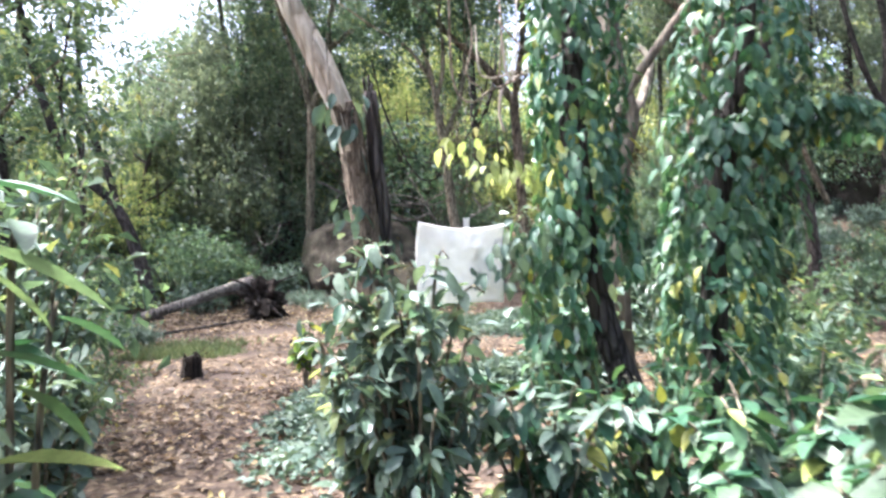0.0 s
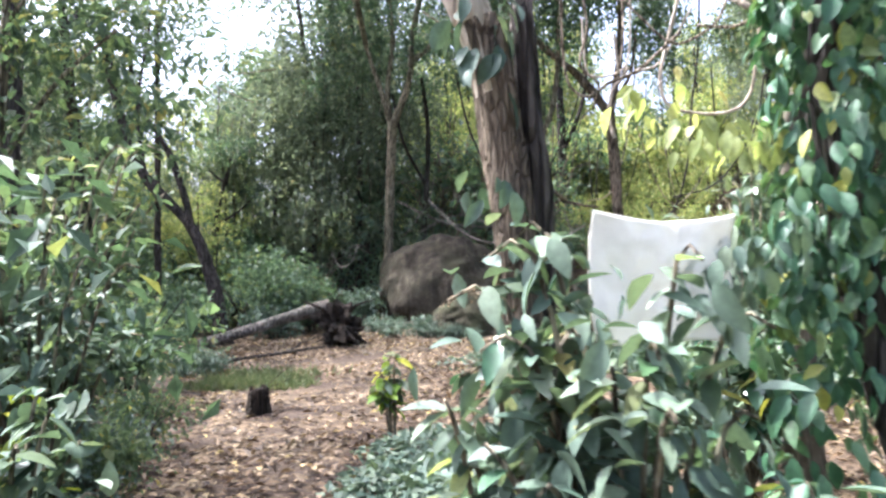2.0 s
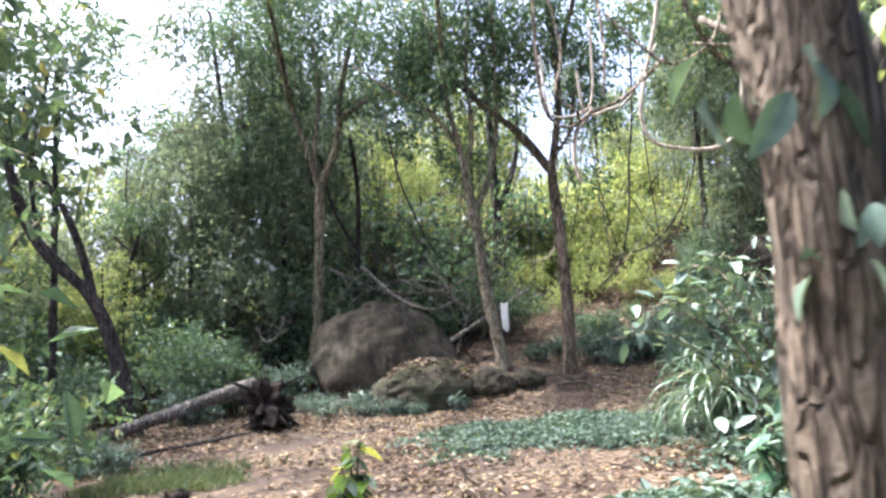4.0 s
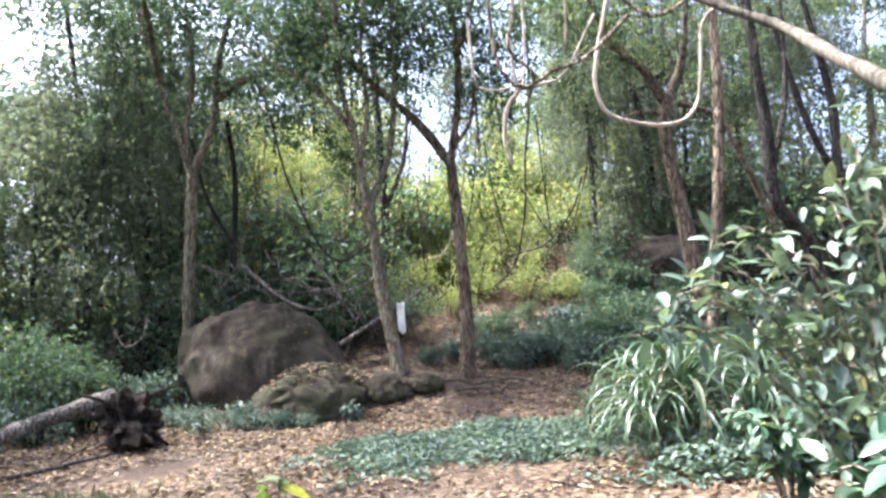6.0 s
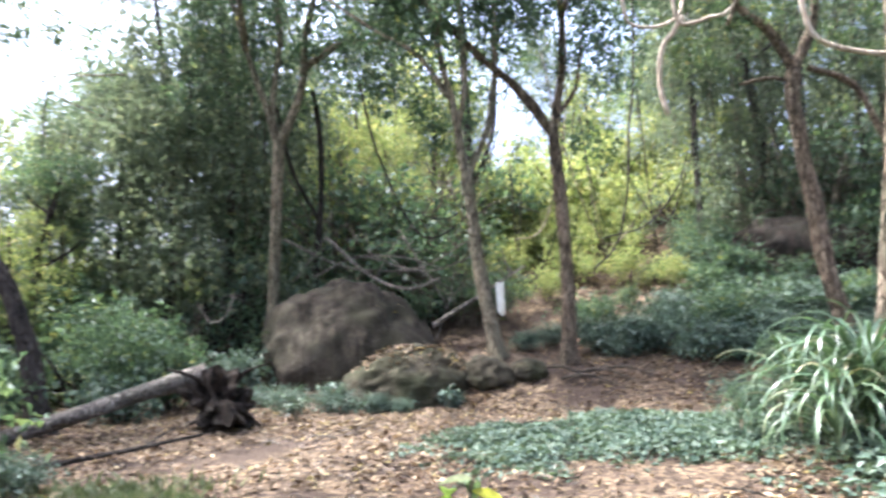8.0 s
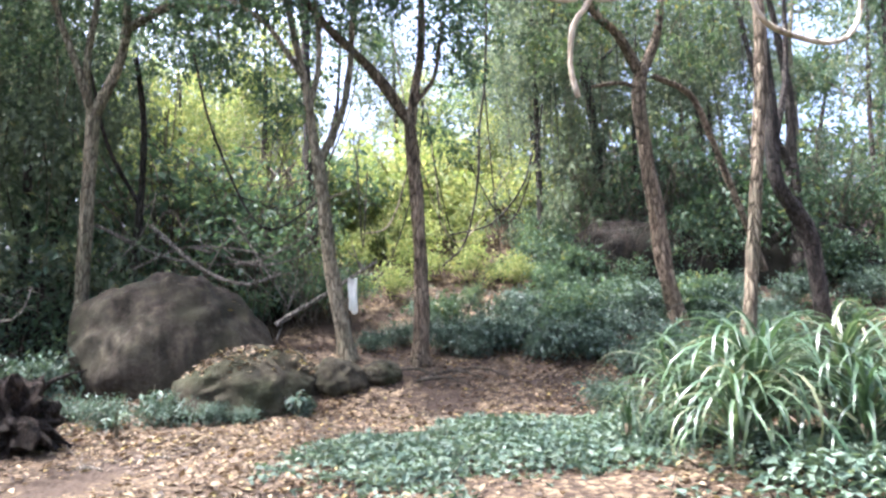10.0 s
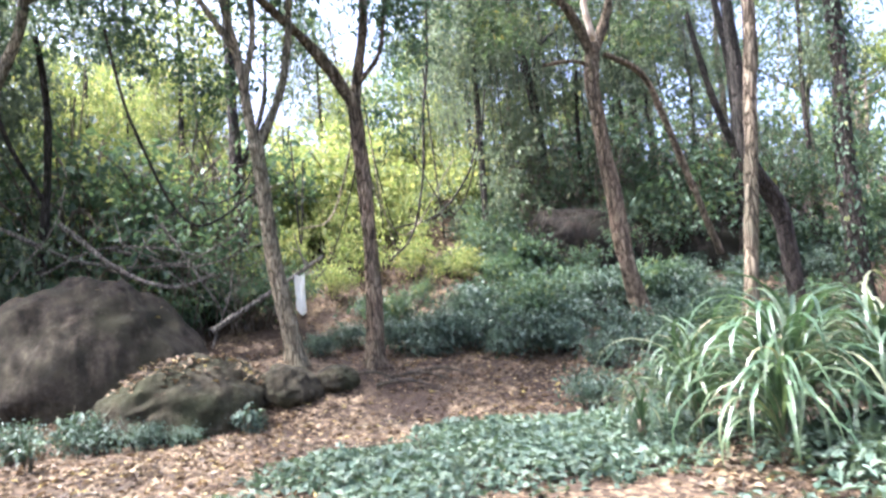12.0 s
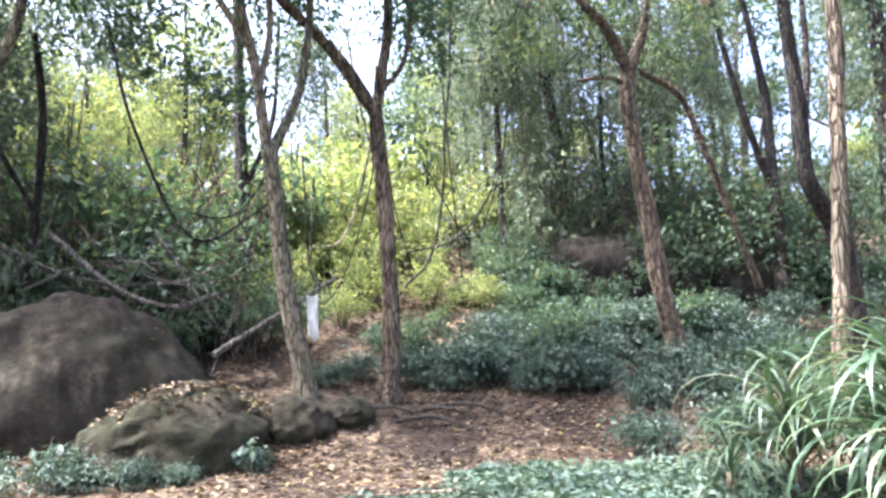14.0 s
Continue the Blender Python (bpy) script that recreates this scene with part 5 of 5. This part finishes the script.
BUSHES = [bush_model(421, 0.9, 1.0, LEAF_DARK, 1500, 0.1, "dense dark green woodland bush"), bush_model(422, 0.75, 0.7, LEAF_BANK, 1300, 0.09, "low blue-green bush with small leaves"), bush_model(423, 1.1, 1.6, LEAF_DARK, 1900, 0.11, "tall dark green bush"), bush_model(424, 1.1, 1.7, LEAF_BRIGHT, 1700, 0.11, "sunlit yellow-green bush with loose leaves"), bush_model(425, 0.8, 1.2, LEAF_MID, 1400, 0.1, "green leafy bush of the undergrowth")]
used = set()


def plant(models, k, x, y, s, a):
    ob = models[k]
    m = pose(x, y, land(x, y) - 0.03, 0, 0, a) @ Matrix.Scale(s, 4)
    if (id(models), k) in used:
        c = copy_thing(ob, m)
        c.scale = (s, s, s)
    else:
        used.add((id(models), k))
        ob.matrix_world = m


# bushes: (x, y, model, size)
HEDGE = [(-4.2, 5.0, 4, 1.3), (-5.3, 10.3, 4, 1.2), (-5.1, 9.3, 0, 1.1), (-6.0, 10.0, 2, 1.1), (-5.2, 6.8, 2, 1.2), (-4.4, 4.0, 2, 1.4), (-6.2, 8.2, 2, 1.1), (-6.9, 9.6, 0, 1.2), (-7.4, 11.0, 4, 1.1), (-4.9, 12.1, 1, 0.55), (-7.2, 12.3, 0, 1.2), (-8.2, 14.0, 2, 1.0), (-7.4, 15.4, 0, 1.0), (-5.6, 16.9, 1, 1.0),
         (-6.6, 18.0, 2, 1.1), (-5.2, 18.6, 0, 1.2), (-4.6, 19.8, 1, 1.2), (-8.2, 17.8, 0, 1.3), (-7.2, 20.2, 2, 1.3), (-5.6, 21.2, 0, 1.4), (-9.8, 16.2, 2, 1.2), (-9.6, 20, 2, 1.4), (-2.3, 16.9, 1, 0.6), (-3.0, 17.4, 1, 0.65), (-1.3, 16.7, 1, 0.35), (-1.8, 16.8, 1, 0.45), (-0.5, 16.75, 1, 0.35), (-3.6, 18.2, 1, 0.5), (-1.7, 22.3, 0, 0.9), (-0.5, 22.5, 0, 1.0), (0.6, 22.6, 0, 0.9), (-2.9, 22.8, 2, 0.9), (-8.4, 21.8, 2, 1.3), (-10.8, 22.6, 2, 1.4), (-9.6, 25.5, 2, 1.6), (-12.6, 24.5, 2, 1.7), (-7.8, 25.5, 4, 1.8),
         (2.9, 19.6, 1, 0.9), (3.6, 19.3, 1, 1.0), (4.4, 19.2, 1, 1.05), (5.2, 18.9, 1, 1.1), (6.0, 18.6, 1, 1.1), (3.4, 20.6, 0, 0.9), (4.6, 20.3, 1, 1.2), (5.8, 19.9, 0, 1.0), (6.8, 19.2, 1, 1.1), (5.2, 17.8, 1, 0.9), (6.2, 17.4, 1, 1.0), (7.4, 17.2, 1, 1.1), (5.0, 16.6, 1, 0.8), (6.2, 16.2, 1, 0.9), (7.6, 16.0, 0, 0.9),
         (2.2, 20.6, 1, 0.7), (1.4, 20.2, 1, 0.6), (8.6, 17.4, 1, 1.1), (9.4, 16.2, 0, 1.0), (4.6, 14.6, 1, 0.9), (5.6, 14.0, 0, 0.9), (5.4, 12.6, 1, 0.9), (6.4, 11.6, 0, 1.1), (3.6, 14.9, 1, 0.7), (3.9, 9.6, 0, 0.9), (3.2, 8.4, 4, 0.9), (2.8, 6.4, 4, 1.0), (3.6, 4.6, 0, 1.2), (2.7, 3.6, 4, 0.8), (2.6, 5.2, 0, 0.9),
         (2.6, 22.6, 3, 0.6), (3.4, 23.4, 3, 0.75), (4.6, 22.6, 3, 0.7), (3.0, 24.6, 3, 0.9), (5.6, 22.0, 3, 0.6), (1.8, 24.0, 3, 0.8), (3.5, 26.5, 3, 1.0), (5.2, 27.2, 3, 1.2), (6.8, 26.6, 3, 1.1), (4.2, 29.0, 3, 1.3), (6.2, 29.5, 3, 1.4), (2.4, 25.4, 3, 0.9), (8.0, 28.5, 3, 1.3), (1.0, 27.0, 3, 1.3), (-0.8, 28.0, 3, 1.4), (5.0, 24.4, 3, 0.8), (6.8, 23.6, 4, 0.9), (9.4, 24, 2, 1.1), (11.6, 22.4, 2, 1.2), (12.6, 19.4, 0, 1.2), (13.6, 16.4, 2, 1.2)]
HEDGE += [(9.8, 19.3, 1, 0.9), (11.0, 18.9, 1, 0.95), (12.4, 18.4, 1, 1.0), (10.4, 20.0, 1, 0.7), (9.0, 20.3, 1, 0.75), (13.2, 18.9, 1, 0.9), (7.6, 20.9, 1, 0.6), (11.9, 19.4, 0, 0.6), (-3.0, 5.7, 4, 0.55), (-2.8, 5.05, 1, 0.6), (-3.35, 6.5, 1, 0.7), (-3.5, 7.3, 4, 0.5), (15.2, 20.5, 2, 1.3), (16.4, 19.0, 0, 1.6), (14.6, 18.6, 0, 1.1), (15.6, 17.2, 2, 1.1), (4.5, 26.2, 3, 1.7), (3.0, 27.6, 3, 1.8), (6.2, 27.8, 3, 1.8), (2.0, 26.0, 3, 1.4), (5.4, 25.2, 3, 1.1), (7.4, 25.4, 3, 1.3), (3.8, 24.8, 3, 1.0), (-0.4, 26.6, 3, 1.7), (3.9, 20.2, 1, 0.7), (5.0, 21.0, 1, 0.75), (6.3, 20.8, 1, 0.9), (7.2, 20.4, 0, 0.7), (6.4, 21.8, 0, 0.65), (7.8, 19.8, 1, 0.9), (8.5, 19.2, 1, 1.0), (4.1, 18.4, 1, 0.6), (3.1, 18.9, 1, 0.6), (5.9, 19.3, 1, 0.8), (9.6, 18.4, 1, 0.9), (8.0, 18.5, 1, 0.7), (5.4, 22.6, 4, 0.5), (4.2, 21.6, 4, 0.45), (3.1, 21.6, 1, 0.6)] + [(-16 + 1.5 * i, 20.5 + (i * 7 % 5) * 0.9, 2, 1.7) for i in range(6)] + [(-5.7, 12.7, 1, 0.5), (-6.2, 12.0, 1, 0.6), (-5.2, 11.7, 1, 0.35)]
for i, (x, y, k, s) in enumerate(HEDGE):
    plant(BUSHES, k, x, y, s, i * 77)

DRAPES = [(-8.6, 20.2, 3, 0.6), (-6.6, 23.4, 2, 1.2), (-4.8, 26.0, 0, 1.4), (-2.2, 28.6, 3, 1.1), (-6.4, 27.4, 2, 1.0), (6.9, 23.2, 1, 1.15), (9.6, 22.4, 1, 0.95), (11.2, 26.8, 2, 1.0), (-1.6, 31.5, 3, 1.0), (-13.5, 20.5, 0, 1.1), (1.2, 35.5, 3, 0.9),
          (7.5, 34.5, 3, 1.0), (10.6, 31, 3, 1.3), (13.5, 24.0, 0, 0.95), (16.0, 20.5, 1, 1.1), (-11.5, 17.2, 1, 0.9), (7.0, 27.6, 3, 0.6), (12.8, 29.5, 2, 1.0), (-10.6, 13.2, 1, 0.8), (17, 26, 2, 1), (-3.4, 32, 2, 1.1), (-13.8, 26.5, 2, 1), (19, 17, 0, 1), (0.8, 33.0, 3, 1.35), (-3.2, 29.6, 3, 1.25), (0.6, 37.5, 3, 1.4), (-5.4, 24.2, 2, 1.3), (-7.7, 23.8, 1, 1.05), (-5.8, 29.5, 2, 1.2), (-9.8, 24.6, 3, 1.0), (-11.6, 22.6, 3, 0.9), (-2.6, 30.6, 3, 1.1), (-14.5, 23, 0, 0.9), (-8.8, 22.8, 1, 0.85), (-10.4, 21.4, 0, 0.62), (-7.6, 25.4, 0, 0.95), (2.4, 37.5, 3, 1.15), (-0.6, 34.5, 1, 1.5), (7.2, 37.5, 0, 1.3), (-4.6, 36, 2, 1.3), (-1.0, 26.2, 3, 0.75), (8.6, 26.4, 0, 1.0), (12.0, 23.6, 1, 1.0)]
for i, (x, y, k, s) in enumerate(DRAPES):
    plant(DRAPED, k, x, y, s, i * 53)

for i, (x, y, k, s) in enumerate([(7.2, 22.0, 0, 1.0), (8.6, 22.6, 1, 1.0), (10.2, 22.0, 1, 1.1), (11.6, 21.5, 0, 1.1), (13.4, 20.9, 1, 1.1), (7.4, 21.2, 0, 0.6), (8.9, 21.4, 1, 0.8), (10.5, 20.9, 0, 0.85), (12.3, 20.1, 1, 0.9), (9.7, 21.0, 0, 0.7), (13.4, 20.6, 1, 1.3), (11.4, 22, 1, 1.4), (9.0, 23.4, 1, 1.3),
                                  (-0.6, 22.6, 1, 1.0), (0.9, 22.2, 0, 0.9), (-2.0, 23.0, 1, 1.0), (0.0, 24.3, 1, 1.1), (-4.4, 22.6, 1, 1.0), (-3.2, 24.4, 1, 1.3), (-6, 20.8, 0, 1.1), (-1.2, 25.2, 1, 2.0), (0.6, 25.6, 0, 2.2), (-2.6, 24.6, 1, 1.9), (9.8, 22.6, 1, 1.6), (12.6, 21.4, 1, 1.5)]):
    plant(BRUSH, k, x, y, s, i * 61)


def wood():
    """Trees all round, thinner towards the sky gaps and the sunny clearing."""
    rng = np.random.default_rng(77)
    done = []
    tries = 0
    while len(done) < 92 and tries < 9000:
        tries += 1
        a, d = rng.uniform(0, 2 * math.pi), 8 + 32 * math.sqrt(rng.uniform())
        x, y = d * math.sin(a) - 0.5, 9 + d * math.cos(a)
        if (-6.5 < x < 8.2 and -3 < y < 23.5) or (-11 < x < 0 and 9 < y < 21):
            continue
        if 0.5 < x < 7.5 + (y - 23) * 0.1 and 22 < y < 38:
            continue
        if -7 < x < 8.5 and 22 < y < 38:
            continue
        if y < 9 and rng.uniform() < 0.72:
            continue
        if any(math.hypot(x - p, y - q) < 2.2 for p, q in done):
            continue
        bearing = math.degrees(math.atan2(x + 1.0, y - 3.0))
        if -28 < bearing < -17 and y > 12 and rng.uniform() < 0.88:
            continue
        done.append((x, y))
        k = int(rng.integers(0, 5))
        if y > 28 and rng.uniform() < 0.4:
            k = 3
        plant(TREES, k, x, y, rng.uniform(0.75, 1.2), rng.uniform(0, 360))
    # (-7.2, 10.6) and (6.2, 8.6) are unseen trees added to shade the clearing.
    for x, y, k, s in [(-7.2, 10.6, 2, 1.05), (-10.6, 28.5, 0, 0.8), (-12.4, 26, 3, 0.9), (-8.8, 30, 1, 0.95), (-11, 19.5, 4, 0.8), (-9.2, 21.5, 4, 0.75), (6.2, 8.6, 2, 1.0), (5.2, 3.0, 2, 0.9), (-10.2, 17.2, 2, 1.0)]:
        plant(TREES, k, x, y, s, x * 50)
    for i in range(70):
        a, d = rng.uniform(-1.2, 1.5), 12.5 + 22 * math.sqrt(rng.uniform())
        x, y = d * math.sin(a), 9 + d * math.cos(a)
        if -7 < x < 9 and -3 < y < 24.0:
            continue
        plant(BUSHES, int(rng.integers(0, 5)), x, y, rng.uniform(0.9, 1.7), rng.uniform(0, 360))
    for i in range(75):
        x, y = rng.uniform(2.6, 17), rng.uniform(17.6, 26)
        if (x - 4.4) * 0.35 + 19 > y + 3 or (2.4 < x < 6 and y > 20.8) or (x > 7 and 19.6 + (9 - x) * 0.4 < y < 22.6):
            continue
        plant(BUSHES, int(rng.integers(0, 2)), x, y, rng.uniform(0.8, 1.2), rng.uniform(0, 360))


wood()


def creeper_curtain(label, ends, strands, top, bottom, leaf, seed, size=0.1, depth=1.2):
    """Creepers hanging side by side from high limbs, between two places on the plan."""
    rng = np.random.default_rng(seed)
    (x0, y0), (x1, y1) = ends
    base = at_ground((x0 + x1) / 2, (y0 + y1) / 2)
    ob = thing("creeper_curtain", label, "creepers", "hanging creepers", at=base)
    lines = []
    for i in range(strands):
        u, w = rng.uniform(), rng.normal() * depth * 0.4
        hi = top * rng.uniform(0.75, 1.1)
        lo = bottom + (hi - bottom) * rng.uniform(0.0, 1.0) ** 2.2 * 0.8
        lines.append((x0 + (x1 - x0) * u - base[0], y0 + (y1 - y0) * u + w - base[1], hi, lo))
    v, t = strand_arrays(rng, lines, 17, size, 0.42)
    tagged(part("foliage", mesh_of("foliage", v, t, leaf), ob), kind="stuff")
    for i, (x, y, hi, lo) in enumerate(lines[:strands // 4]):
        w = rng.normal(size=4) * 0.16
        limb("creeper_stem", ob, [(x, y, hi), (x + w[0], y, hi * 0.7 + lo * 0.3), (x + w[1], y, (hi + lo) / 2), (x + w[2], y + w[3], lo - 0.4 if i % 3 else -0.1)], rng.uniform(0.012, 0.024), 0.01, BARK_GREY if i % 2 else BARK_DARK, sides=5, step=0.4, seed=i)


creeper_curtain("grey-green curtain of creepers hanging from high limbs", ((6.1, 23.4), (9.6, 23.0)), 105, 10.0, 2.2, LEAF_DRAPE, 501)
creeper_curtain("thin curtain of creepers beside the leaning tree", ((9.6, 21.6), (11.6, 20.8)), 34, 9.0, 2.6, LEAF_DRAPE, 502)
creeper_curtain("grey-green creepers hanging behind the boulder", ((-6.8, 22.6), (-4.2, 22.8)), 44, 7.6, 1.6, LEAF_DRAPE, 503)
creeper_curtain("grey-green creepers hanging behind the boulder", ((-9.6, 21.6), (-7.6, 22.2)), 26, 6.0, 1.2, LEAF_DRAPE, 504)


def loose_lianas():
    rng = np.random.default_rng(91)
    for i in range(16):
        x, y = rng.uniform(-6, 8), rng.uniform(20.5, 24.5)
        top, w = rng.uniform(4.5, 7.5), rng.uniform(-3.2, 3.2)
        low = rng.uniform(1.6, 3.6)
        liana("thin dark liana arching through the trees", [(x, y, top), (x + w * 0.15, y, (top + low) * 0.5), (x + w * 0.5, y + 0.2, low), (x + w, y + 0.3, low + rng.uniform(-0.8, 1.8))], rng.uniform(0.012, 0.03), BARK_DARK if i % 3 else BARK_GREY, i)


loose_lianas()


def far_woods():
    rng = np.random.default_rng(5)
    blobs = []
    for i in range(130):
        a = 2 * math.pi * i / 130 + rng.normal() * 0.02
        d = rng.uniform(46, 62)
        x, y = d * math.sin(a), 9 + d * math.cos(a)
        top = rng.uniform(3.5, 7.5) if -0.5 < math.atan2(x + 1, y - 3) < -0.24 or 0.16 < math.atan2(x + 1, y - 3) < 0.3 else rng.uniform(7, 14)
        blobs.append((x, y, land(x, y) + top * 0.5, 3.4, 3.4, top * 0.55))
    v, t = crown_arrays(rng, blobs, 44000, 0.85, clump=12)
    tagged(new("far_woods", mesh_of("far_woods", v, t, LEAF_MID)), "hazy green woods in the distance", "woods", kind="stuff")


far_woods()
